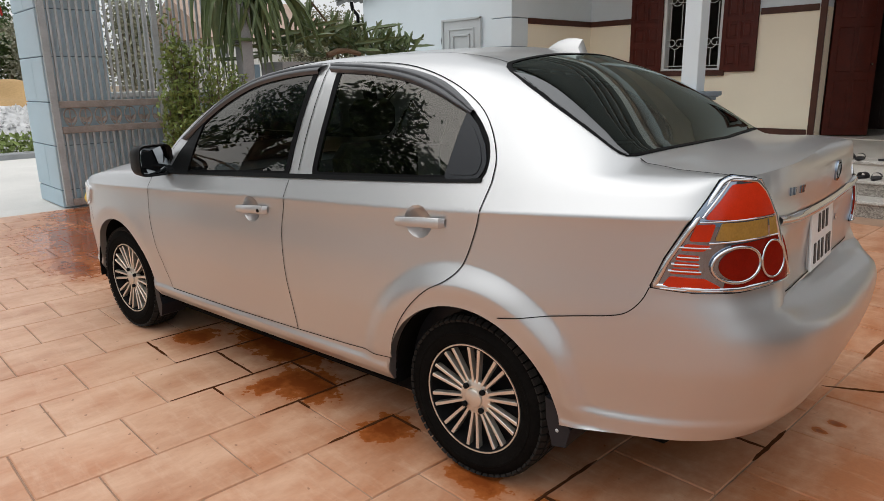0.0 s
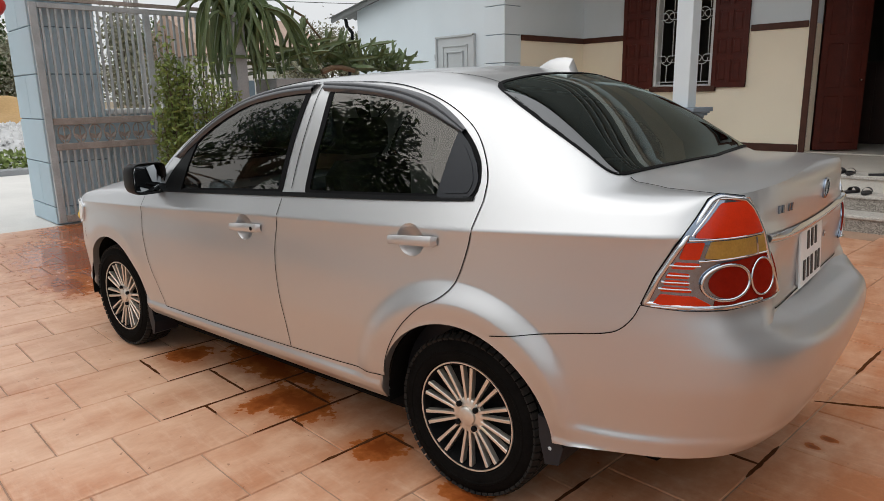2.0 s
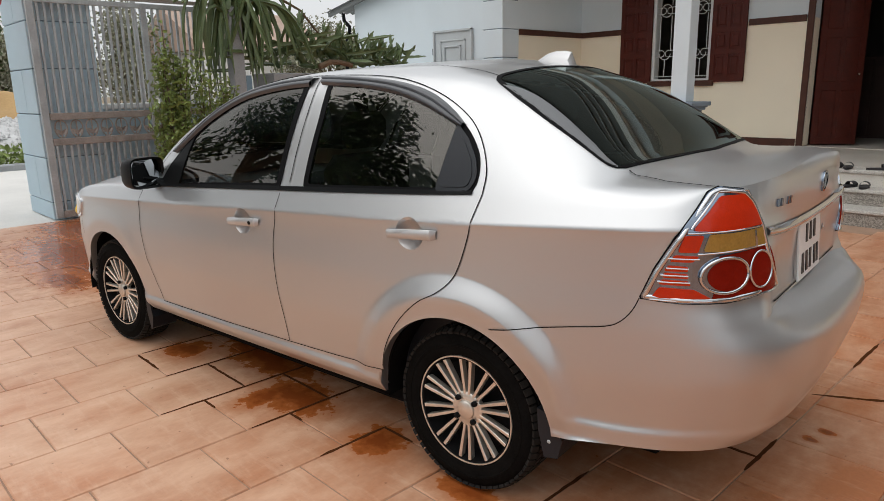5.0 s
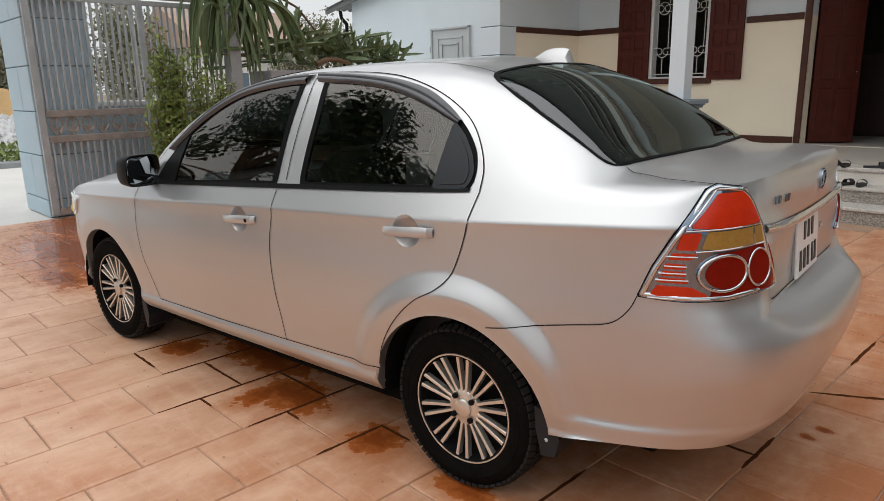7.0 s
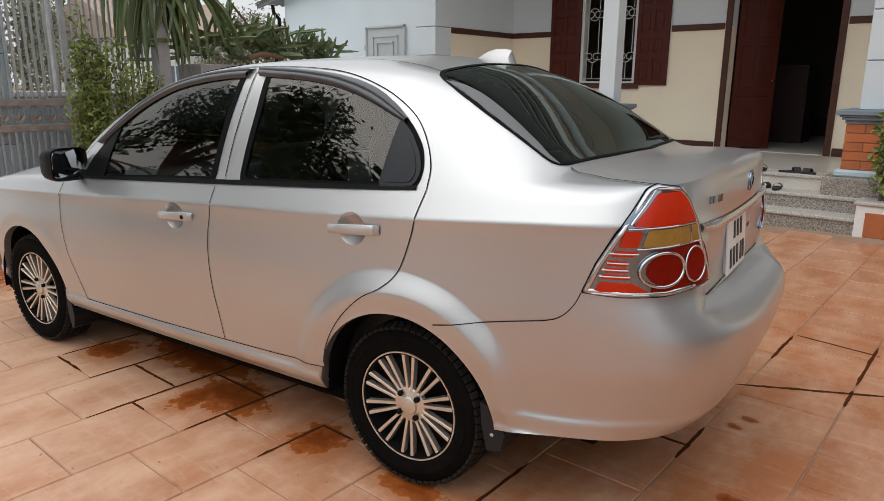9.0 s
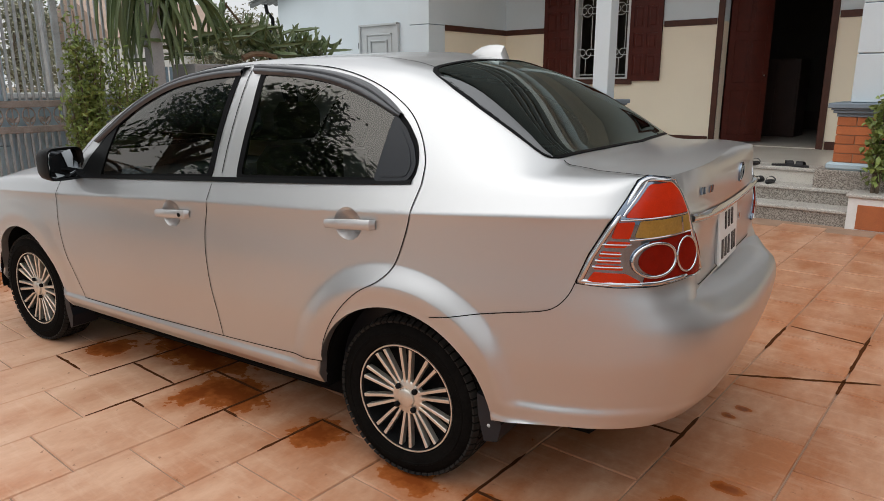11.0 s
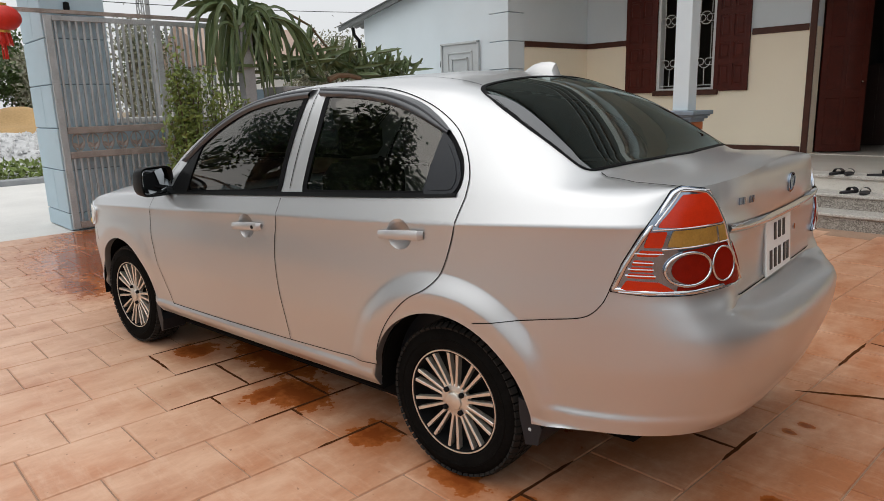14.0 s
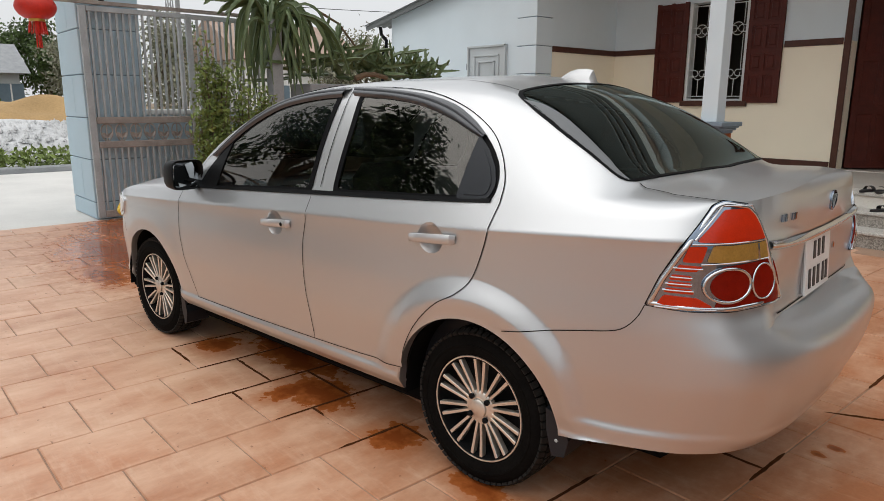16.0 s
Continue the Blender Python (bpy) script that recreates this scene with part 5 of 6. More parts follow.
door_leaf((DOOR_U[0] + .015, WALL_V + .24), 40, .62)
door_leaf((DOOR_U[1] - .02, WALL_V + .20), 84, .62)
cab = thing("cupboard", "dark wooden cupboard in the dim room", "cupboard")
part("carcass", block((-1.95, 10.3, PORCH_Z), (-1.25, 10.9, 1.75), .01), FURNITURE, cab)
part("cupboard_door", block((-1.92, 10.28, PORCH_Z + .05), (-1.62, 10.30, 1.70), .004), FURNITURE, cab)
part("cupboard_door", block((-1.58, 10.28, PORCH_Z + .05), (-1.28, 10.30, 1.70), .004), FURNITURE, cab)
tagged(part("baseboard", block((-2.9, 12.57, PORCH_Z), (1.6, 12.6, PORCH_Z + .35)), FURNITURE), "dark tiled skirting in the dim room", "baseboard", kind="structure")


def column(name, u, v, shaft, ped, label, plinth):
    col = thing(name, label, "column", "porch columns")
    base = PORCH_Z
    if plinth:
        part("plinth", block((u - ped - .14, FRONT_V + .345, -.05), (u + ped + .14, v + ped + .1, .505), .008), GRANITE, col, "speckled granite plinth")
        base = .505
    part("foot_moulding", block((u - ped - .05, v - ped - .05, base), (u + ped + .05, v + ped + .05, base + .075), .02), BLUE_DARK, col, "pale blue foot moulding")
    z0, z1 = base + .075, 1.035
    part("core", block((u - ped + .012, v - ped + .012, z0), (u + ped - .012, v + ped - .012, z1)), GROUT, col, "mortar between the bricks")
    rows = 5
    h = (z1 - z0) / rows
    for r in range(rows):
        for side in range(4):
            cuts = [-ped, 0 if r % 2 else -ped * .35, ped] if r % 2 else [-ped, -ped * .45, ped * .55, ped]
            for a, b in zip(cuts, cuts[1:]):
                q = bmesh.new()
                box(q, (a + .004, -ped, z0 + r * h + .004), (b - .004, -ped + .03, z0 + (r + 1) * h - .004), .003)
                bmesh.ops.transform(q, matrix=Matrix.Translation((u, v, 0)) @ Matrix.Rotation(side * math.pi / 2, 4, "Z"), verts=q.verts)
                part("brick", q, BRICK, col)
    for k, (grow, a, b) in enumerate(((.01, 0, .035), (.04, .035, .065), (.06, .065, .085), (.085, .085, .135))):
        part("cap_moulding", block((u - ped - grow, v - ped - grow, z1 + a), (u + ped + grow, v + ped + grow, z1 + b), .006), SLATE_BLUE, col, "slate blue cap moulding")
    s0, s1 = z1 + .135, 4.02
    if shaft > .15:
        n = 6
        for k in range(n):
            a, b = s0 + (s1 - s0) * k / n, s0 + (s1 - s0) * (k + 1) / n
            part("shaft_block", block((u - shaft, v - shaft, a + .005), (u + shaft, v + shaft, b - .005), .006), BLUE_WALL, col, "pale blue shaft block")
        part("shaft_core", block((u - shaft + .012, v - shaft + .012, s0), (u + shaft - .012, v + shaft - .012, s1)), GROOVE, col, "grooves of the shaft")
    else:
        part("shaft", block((u - shaft, v - shaft, s0), (u + shaft, v + shaft, s1), .006), BLUE_WALL, col, "plain pale blue shaft")
    return col


column("porch_column", -2.46, 5.68, .102, .17, "slim pale blue column on a brick pedestal", False)
column("porch_column", .53, 5.83, .235, .315, "thick pale blue grooved column on a brick pedestal with granite plinth", True)

# planter at the side of the steps, with its plant
planter = thing("planter", "low white planter box with brown panels beside the steps", "planter")
part("planter_wall", block((.475, 5.06, -.05), (3.0, 5.36, .30), .006), WHITE, planter, "white planter wall")
part("planter_rim", block((.455, 5.04, .30), (3.0, 5.40, .335), .008), GRANITE_TOP, planter, "pale stone rim")
for k in range(4):
    part("planter_panel", block((.56 + k * .6, 5.052, .0), (.56 + k * .6 + .52, 5.064, .235), .003), BRICK, planter, "brown tiled panel")


def bush(name, at, size, count, leaf_len, leaf_w, material, label, seed, stems=6, category="shrub", up=.3):
    """Stems with many single leaves round them."""
    rnd = random.Random(seed)
    plant = thing(name, label, category)
    wood, green = bmesh.new(), bmesh.new()
    at = Vector(at)
    for k in range(stems):
        a = rnd.uniform(0, math.tau)
        r = rnd.uniform(.1, 1)
        top = at + Vector((size[0] * r * math.cos(a), size[1] * r * math.sin(a), size[2] * rnd.uniform(.55, 1.0) * (1.1 - .35 * r)))
        mid = at + (top - at) * .5 + Vector((rnd.uniform(-.08, .08), rnd.uniform(-.08, .08), 0)) * size[2] * .3
        pts = [at + Vector((math.cos(a), math.sin(a), 0)) * .03, mid, top]
        tube(wood, pts, .010 + .004 * size[2], 5, .004)
        for i in range(count // stems):
            t = rnd.uniform(.18, 1.02)
            p = pts[0].lerp(mid, t * 2) if t < .5 else mid.lerp(top, t * 2 - 1)
            spread = .18 * min(size[0], size[1]) * 2 * (1.15 - .5 * t)
            p = p + Vector((rnd.gauss(0, spread), rnd.gauss(0, spread), rnd.gauss(0, spread * .8)))
            if p.z < at.z + .02:
                continue
            leaf(green, p, rand_dir(rnd, up), rand_dir(rnd, 1), leaf_len * rnd.uniform(.6, 1.2), leaf_w * rnd.uniform(.7, 1.2))
    tagged(part("stem_bundle", wood, BARK, plant, "thin brown stems"), kind="stuff")
    tagged(part("foliage", green, material, plant, "many small green leaves"), kind="stuff")
    return plant


bush("potted_shrub", (.66, 5.25, .33), (.16, .12, 1.05), 520, .085, .05, LEAF, "leafy green shrub growing from the planter", 4, 7)
bush("shrub", (-6.15, .93, 0), (.20, .36, 2.05), 3300, .070, .034, LEAF, "tall yellow-green shrub growing beside the gate", 7, 14)
bush("shrub", (-6.1, 1.36, 0), (.22, .40, 1.95), 3200, .060, .029, LEAF, "yellow-green shrub growing beside the gate", 9, 9)


# slippers on the steps
def slipper(m, strap, label):
    ob = thing("slipper", label, "slipper", "slippers on the steps", m)
    sole = bmesh.new()
    outline_pts = []
    for a in np.linspace(0, math.tau, 20, endpoint=False):
        w = .047 if math.cos(a) > 0 else .038
        outline_pts.append((.135 * math.cos(a), w * math.sin(a)))
    prism(sole, outline_pts, 2, 0, .022)
    part("sole", sole, SHOE, ob)
    st = bmesh.new()
    rows = []
    for x in (-.0, .03, .075):
        rows.append([(x + .01 * abs(math.cos(a)), .047 * math.cos(a), .018 + .045 * math.sin(a)) for a in np.linspace(0, math.pi, 9)])
    grid_mesh(st, rows)
    part("strap", st, strap, ob)
    return ob


for (u, v, z), turn, strap in (((-.72, 5.80, .473), 80, SHOE), ((-.60, 5.81, .473), 100, SHOE), ((-.30, 5.84, .473), 25, SHOE), ((-.18, 5.82, .473), -10, SHOE), ((-.50, 5.53, .314), 70, SHOE), ((-.36, 5.54, .314), 95, SHOE)):
    slipper(pose(u, v, z, 0, 0, turn), strap, "worn black rubber slipper lying on the granite step")

# ---- wing: pilaster, hatch, roof ----
pil = thing("pilaster", "pale blue rusticated pilaster at the corner of the wing", "pilaster")
part("pilaster_core", block((-6.10, 6.08, 0), (-5.70, 6.45, 3.68)), GROOVE, pil, "grooves of the pilaster")
zs = [0, .54, .976, 1.41, 1.843, 2.276, 2.71, 3.14, 3.68]
for a, b in zip(zs, zs[1:]):
    part("pilaster_block", block((-6.115, 6.065, a + .006), (-5.685, 6.46, b - .006), .005), BLUE_WALL, pil, "pale blue block")
hatch = thing("wall_hatch", "pale grey panelled hatch in the wing wall", "hatch")
H0, H1, HZ0, HZ1 = -7.30, -6.38, 1.45, 2.34
part("hatch_board", block((H0, 6.12, HZ0), (H1, 6.148, HZ1), .004), HATCH, hatch)
for grow, d in ((0, .030), (.16, .018), (.26, .026)):
    q = bmesh.new()
    w = .035 if grow == 0 else .025
    for lo, hi in (((H0 + grow, HZ0 + grow), (H1 - grow, HZ0 + grow + w)), ((H0 + grow, HZ1 - grow - w), (H1 - grow, HZ1 - grow)), ((H0 + grow, HZ0 + grow), (H0 + grow + w, HZ1 - grow)), ((H1 - grow - w, HZ0 + grow), (H1 - grow, HZ1 - grow))):
        box(q, (lo[0], 6.12 - d, lo[1]), (hi[0], 6.121, hi[1]), .005)
    part("hatch_moulding", q, HATCH, hatch, "raised frame")
part("hatch_handle", block((H0 - .02, 6.10, 1.95), (H0 + .01, 6.13, 2.05)), BLACK_TRIM, hatch, "dark catch")
roof = thing("wing_roof", "grey corrugated roof sheets over the wing", "roof")
SLOPE = .19
sheet = bmesh.new()
us = np.linspace(-10.15, -4.9, 2)
grid_mesh(sheet, [[(u, v, 2.895 + SLOPE * (u + 10.15) + .018 * math.sin(v * 40)) for v in np.arange(5.90, 9.5, .02)] for u in us])
part("roof_sheet", sheet, ROOF, roof)
part("verge_board", prism(bmesh.new(), [(-10.15, 2.80), (-4.9, 2.80 + SLOPE * 5.25), (-4.9, 2.88 + SLOPE * 5.25), (-10.15, 2.88)], 1, 5.95, 6.0), ROOF, roof, "grey verge board")
pipe = thing("rain_pipe", "dark bent rain pipe under the eave", "pipe")
part("pipe", tube(bmesh.new(), [(-9.75, 6.02, 2.84), (-9.72, 6.02, 2.7), (-9.60, 6.05, 2.58), (-9.62, 6.06, 2.45), (-9.75, 6.06, 2.3), (-9.76, 6.06, .1)], .035, 8), BLACK_TRIM, pipe)

# ---- the storey above the porch ----
wall("wall_porch_beam", block((-6.1, 5.48, 4.02), (9, 5.98, 4.30)), BLUE_WALL, "pale blue beam over the porch")
wall("wall_storey", block((-6.0, 5.35, 4.44), (9, 5.60, 7.7)), STOREY, "grey-brown rendered upper storey over the porch")
bands = bmesh.new()
for z in (4.62, 4.80, 4.98):
    box(bands, (-6.0, 5.30, z), (9, 5.348, z + .022), .004)
tagged(part("trim_storey", bands, HATCH), "pale grey mouldings along the upper storey", "trim", kind="structure")
eave = thing("house_roof", "dark tiled roof of the house above the upper storey", "roof")
part("fascia", block((-6.4, 4.9, 7.7), (9.2, 4.96, 7.95)), ROOF, eave, "grey fascia board")
part("roof_slope", prism(bmesh.new(), [(4.96, 7.72), (9.6, 9.6), (9.6, 9.75), (4.96, 7.92)], 0, -6.4, 9.2), ROOF, eave)

# ---- gate, its pillar, the rail and the lantern ----
pillar = thing("gate_pillar", "pale blue rusticated gate pillar with a stepped coping", "pillar")
part("pillar_core", block((-7.93, -.20, 0), (-7.02, .45, 2.75)), GROOVE, pillar, "dark grooves between the blocks")
zs = [0, .205, .709, 1.194, 1.684, 2.189, 2.75]
for i, (a, b) in enumerate(zip(zs, zs[1:])):
    us = [-7.945, -7.005] if i % 2 == 0 else [-7.945, -7.44, -7.005]
    vs = [-.215, .465]
    for ua, ub in zip(us, us[1:]):
        part("stone_block", block((ua + (.004 if ua > -7.9 else 0), vs[0], a + .006), (ub - (.004 if ub < -7.1 else 0), vs[1], b - .006), .006), BLUE_DARK, pillar, "pale blue block")
for grow, a, b in ((.03, 2.75, 2.80), (.07, 2.80, 2.86), (.12, 2.86, 2.94)):
    part("coping", block((-7.945 - grow, -.215 - grow, a), (-7.005 + grow, .465 + grow, b), .01), SLATE_BLUE, pillar, "slate blue coping step")
bell = thing("gate_lamp", "small dark metal lamp on the pillar", "lamp")
part("lamp_body", lathe(bmesh.new(), [(.0, .10), (.03, .09), (.035, .02), (.02, 0), (0, 0)], 14, Matrix.Translation((-6.985, .06, 2.49))), BLACK_TRIM, bell, "", True)
low = thing("garden_wall", "low pale blue boundary wall with a white coping", "wall")
part("wall_body", block((-7.35, .47, -.05), (-7.15, 5.9, 1.22)), BLUE_DARK, low)
part("wall_coping", block((-7.39, .47, 1.22), (-7.11, 5.9, 1.285), .01), WHITE, low, "white coping")


def gate_leaf(v0, v1, u):
    g = thing("gate_leaf", "tall weathered steel gate leaf of upright bars, standing open", "gate")
    for v, w, nm in ((v0, .075, "gate_stile"), ((v0 + v1) / 2, .07, "gate_stile"), (v1, .075, "gate_stile")):
        part(nm, block((u - .025, v - w / 2, .03), (u + .025, v + w / 2, 2.43), .004), STEEL, g, "square steel stile")
    for z, h in ((.07, .08), (.885, .075), (1.165, .075), (2.40, .055)):
        part("gate_rail", block((u - .022, v0 + .04, z - h / 2), (u + .022, v1 - .04, z + h / 2), .004), STEEL if z > 2 else RUSTY, g, "flat steel cross rail")
    n = int((v1 - v0) / .072)
    for k in range(1, n):
        v = v0 + (v1 - v0) * k / n
        if abs(v - (v0 + v1) / 2) < .05:
            continue
        part("gate_bar", block((u - .013, v - .013, 1.20), (u + .013, v + .013, 2.38), .002), STEEL, g)
        part("gate_bar", block((u - .013, v - .013, .11), (u + .013, v + .013, .85), .002), STEEL, g)
    nb = int((v1 - v0) / .17)
    for k in range(nb):
        v = v0 + .06 + (v1 - v0 - .1) * (k + .5) / nb
        orn = bmesh.new()
        for sgn in (1, -1):
            tube(orn, [(u, v + sgn * (.01 + .055 * math.sin(a)), 1.02 + .10 * math.cos(a * .9)) for a in np.linspace(0, math.pi * 1.25, 10)], .008, 5)
            leaf(orn, Vector((u, v, .96)), Vector((0, sgn * .6, .7)), Vector((1, 0, 0)), .09, .05)
        rod(orn, (u, v, .92), (u, v, 1.13), .008, 6)
        part("scroll_ornament", orn, RUSTY, g, "cast scroll and leaf ornament")
    return g


gate_leaf(-.17, 2.22, -6.93)
rail = thing("gate_rail_beam", "thin rusty rail spanning over the gateway", "rail")
part("beam", bar(bmesh.new(), (-6.93, -5.5, 2.47), (-6.93, 2.3, 2.47), .05, .04), RUSTY, rail)
far_pillar = thing("gate_pillar", "pale blue gate pillar across the gateway", "pillar")
part("pillar_core", block((-7.93, -6.4, 0), (-7.02, -5.5, 2.75)), BLUE_DARK, far_pillar)
lantern = thing("paper_lantern", "round red silk lantern with gold caps and a tassel", "lantern")
LT = Matrix.Translation((-6.93, -.62, 2.37))
rib = bmesh.new()
prof = [(.075, .125), (.12, .115), (.165, .085), (.195, .04), (.205, 0), (.195, -.04), (.165, -.085), (.12, -.115), (.075, -.125)]
seg = 36
rings = [[rib.verts.new(LT @ Vector((r * (1 - .04 * (k % 2)) * math.cos(k * math.tau / seg), r * (1 - .04 * (k % 2)) * math.sin(k * math.tau / seg), h))) for k in range(seg)] for r, h in prof]
for a, b in zip(rings, rings[1:]):
    for k in range(seg):
        rib.faces.new((a[k], b[k], b[(k + 1) % seg], a[(k + 1) % seg]))
part("lantern_silk", rib, RED_SILK, lantern, "ribbed red silk", True)
for h in (.125, -.15):
    part("lantern_cap", lathe(bmesh.new(), [(0, h), (.08, h), (.08, h + .025), (0, h + .025)], 20, LT), GOLD, lantern, "gold cap")
tas = bmesh.new()
rnd = random.Random(5)
for k in range(40):
    a, r = rnd.uniform(0, math.tau), rnd.uniform(.02, .075)
    rod(tas, LT @ Vector((r * math.cos(a), r * math.sin(a), -.15)), LT @ Vector((r * 1.25 * math.cos(a), r * 1.25 * math.sin(a), -.26 - rnd.uniform(0, .03))), .005, 4)
for k in range(16):
    a, r = rnd.uniform(0, math.tau), rnd.uniform(.0, .02)
    rod(tas, LT @ Vector((r * math.cos(a), r * math.sin(a), -.15)), LT @ Vector((r * 1.6 * math.cos(a), r * 1.6 * math.sin(a), -.42)), .005, 4)
tagged(part("tassel", tas, RED_SILK, lantern, "red thread tassel"), kind="stuff")
part("lantern_cord", rod(bmesh.new(), LT @ Vector((0, 0, .15)), (-6.93, -.62, 2.46), .004, 5), RED_SILK, lantern, "thin red cord")

# ---- dragon fruit over the wall ----
def stem(bm, pts, w, rnd):
    """A three-winged cactus stem with a notched edge."""
    pts = [Vector(p) for p in pts]
    n = 16
    path = []
    for i in range(n + 1):
        t = i / n * (len(pts) - 1)
        k = min(int(t), len(pts) - 2)
        a, b, c, d = pts[max(k - 1, 0)], pts[k], pts[k + 1], pts[min(k + 2, len(pts) - 1)]
        q = t - k
        path.append(.5 * (2 * b + (c - a) * q + (2 * a - 5 * b + 4 * c - d) * q * q + (3 * b - a - 3 * c + d) * q ** 3))
    spin = rnd.uniform(0, math.tau)
    u = None
    rows = []
    for i, p in enumerate(path):
        t = (path[min(i + 1, n)] - path[max(i - 1, 0)]).normalized()
        u = t.orthogonal().normalized() if u is None else (u - t * u.dot(t)).normalized()
        v = t.cross(u)
        tip = min(1, (n - i) / 4 + .15)
        row = []
        for k in range(6):
            a = spin + k * math.tau / 6
            r = w * tip * ((1.0 if i % 2 else .80) if k % 2 == 0 else .26)
            row.append(bm.verts.new(p + (u * math.cos(a) + v * math.sin(a)) * r))
        rows.append(row)
    for a, b in zip(rows, rows[1:]):
        for k in range(6):
            bm.faces.new((a[k], a[(k + 1) % 6], b[(k + 1) % 6], b[k]))
    bm.faces.new(rows[0][::-1])
    bm.faces.new(rows[-1])


rnd = random.Random(21)
cactus = thing("dragon_fruit_plant", "old dragon fruit cactus with long drooping green stems on a post", "cactus")
CROWN = Vector((-6.45, 1.92, 2.44))
part("post", block((-6.53, 1.84, 0), (-6.37, 2.0, 2.4), .01), CEMENT, cactus, "square concrete post")
for k in range(54):
    a = rnd.uniform(0, math.tau)
    d = Vector((math.cos(a) * .6, math.sin(a) * .85 + .14, 0))
    reach, drop = rnd.uniform(.06, .62), rnd.uniform(.45, 1.05)
    p0 = CROWN + Vector((rnd.uniform(-.15, .15), rnd.uniform(-.15, .22), rnd.uniform(-.22, .06)))
    bend = Vector((rnd.uniform(-.22, .22), rnd.uniform(-.22, .22), 0))
    q = bmesh.new()
    stem(q, [p0, p0 + d * reach * .5 + Vector((0, 0, .05 + rnd.uniform(0, .22))), p0 + d * reach + Vector((0, 0, -.12 * drop)) + bend * .3, p0 + d * reach * 1.15 + bend + Vector((0, 0, -drop))], rnd.uniform(.022, .036), rnd)
    part("stem", q, CACTUS, cactus)
for k in range(22):
    if k < 9:
        d, reach, rise, fall = Vector((rnd.uniform(-.3, .3), -1, 0)), rnd.uniform(.5, 1.05), rnd.uniform(.05, .36), rnd.uniform(.0, .22)
    elif k < 14:
        d, reach, rise, fall = Vector((rnd.uniform(-.5, .5), rnd.uniform(-.4, .5), 0)), rnd.uniform(.3, .6), rnd.uniform(.25, .5), rnd.uniform(-.1, .05)
    else:
        d, reach, rise, fall = Vector((rnd.uniform(-.25, .45), 1, 0)), rnd.uniform(.4, .95), rnd.uniform(.02, .22), rnd.uniform(.3, .8)
    q = bmesh.new()
    stem(q, [CROWN, CROWN + d * reach * .4 + Vector((0, 0, rise * .9)), CROWN + d * reach * .75 + Vector((0, 0, rise - fall * .25)), CROWN + d * reach + Vector((0, 0, rise - fall))], rnd.uniform(.034, .050), rnd)
    part("stem", q, CACTUS, cactus)
hedge = thing("dragon_fruit_hedge", "heap of dragon fruit stems lying along the top of the wall", "cactus")
for k in range(80):
    v = rnd.uniform(2.3, 4.7)
    p0 = Vector((-6.55 + rnd.uniform(-.22, .25), v, 1.68 + rnd.uniform(0, .30) * (1 - .30 * max(0, v - 2.6))))
    a = rnd.uniform(0, math.tau)
    d = Vector((rnd.uniform(-.4, .7), math.sin(a) * .9, 0)) * rnd.uniform(.25, .7)
    up = rnd.uniform(-.06, .20) * (1.15 - .12 * abs(v - 3.3))
    q = bmesh.new()
    stem(q, [p0, p0 + d * .4 + Vector((0, 0, up)), p0 + d * .8 + Vector((0, 0, up * 1.25)), p0 + d * 1.25 + Vector((0, 0, up * 1.5))], rnd.uniform(.026, .042), rnd)
    part("stem", q, CACTUS, hedge)
for k in range(90):
    v = rnd.uniform(2.5, 4.7)
    p0 = Vector((-6.5 + rnd.uniform(-.2, .2), v, 1.80 - .05 * (v - 2.5) + rnd.uniform(0, .2)))
    q = bmesh.new()
    tip = Vector((rnd.uniform(-.12, .2), rnd.uniform(-.14, .20), rnd.uniform(.16, .46) * (1.25 - .30 * (v - 2.5))))
    stem(q, [p0, p0 + tip * .5 + Vector((0, rnd.uniform(-.05, .05), 0)), p0 + tip], rnd.uniform(.020, .036), rnd)
    part("stem", q, CACTUS, hedge)
q = bmesh.new()
tube(q, [(-6.30, 3.05, 1.70), (-6.28, 3.2, 1.76), (-6.25, 3.35, 1.76), (-6.25, 3.55, 1.72)], .04, 8, .03)
part("dry_branch", q, CACTUS_DRY, hedge, "thick dry brown branch")
q = bmesh.new()
tube(q, [(-6.45, 2.6, 2.55), (-6.45, 2.9, 2.42), (-6.45, 3.3, 2.0), (-6.4, 3.6, 1.85)], .018, 6, .012)
part("dry_branch", q, CACTUS_DRY, hedge, "thin bent brown branch")
bed = thing("planting_wall", "rough grey cement wall under the cactus", "wall")
part("wall_body", block((-6.85, 2.35, -.05), (-6.30, 5.6, 1.62), .01), CEMENT, bed)

# ---- beyond the lane ----
def heap(name, at, size, material, label, seed, rough=.12):
    ob_bm = bmesh.new()
    rows = []
    for r in np.linspace(0, 1, 16):
        row = []
        for a in np.linspace(0, math.tau, 41):
            w = 1 + .22 * noise.noise(Vector((math.cos(a) * 1.5, math.sin(a) * 1.5, seed)))
            h = (1 - r) ** 1.0 * (1 + rough * noise.noise(Vector((r * 4 * math.cos(a), r * 4 * math.sin(a), seed + 5))))
            row.append((at[0] + size[0] * r * w * math.cos(a), at[1] + size[1] * r * w * math.sin(a), -.06 + size[2] * (h if r < 1 else 0) * (1 - .35 * (1 - r) ** 3)))
        row[-1] = row[0]
        rows.append(row)
    grid_mesh(ob_bm, rows)
    bmesh.ops.remove_doubles(ob_bm, verts=ob_bm.verts, dist=.001)
    bmesh.ops.recalc_face_normals(ob_bm, faces=ob_bm.faces[:])
    t = thing(name, label, "heap")
    part("heap_body", ob_bm, material, t, "", True)
    return t


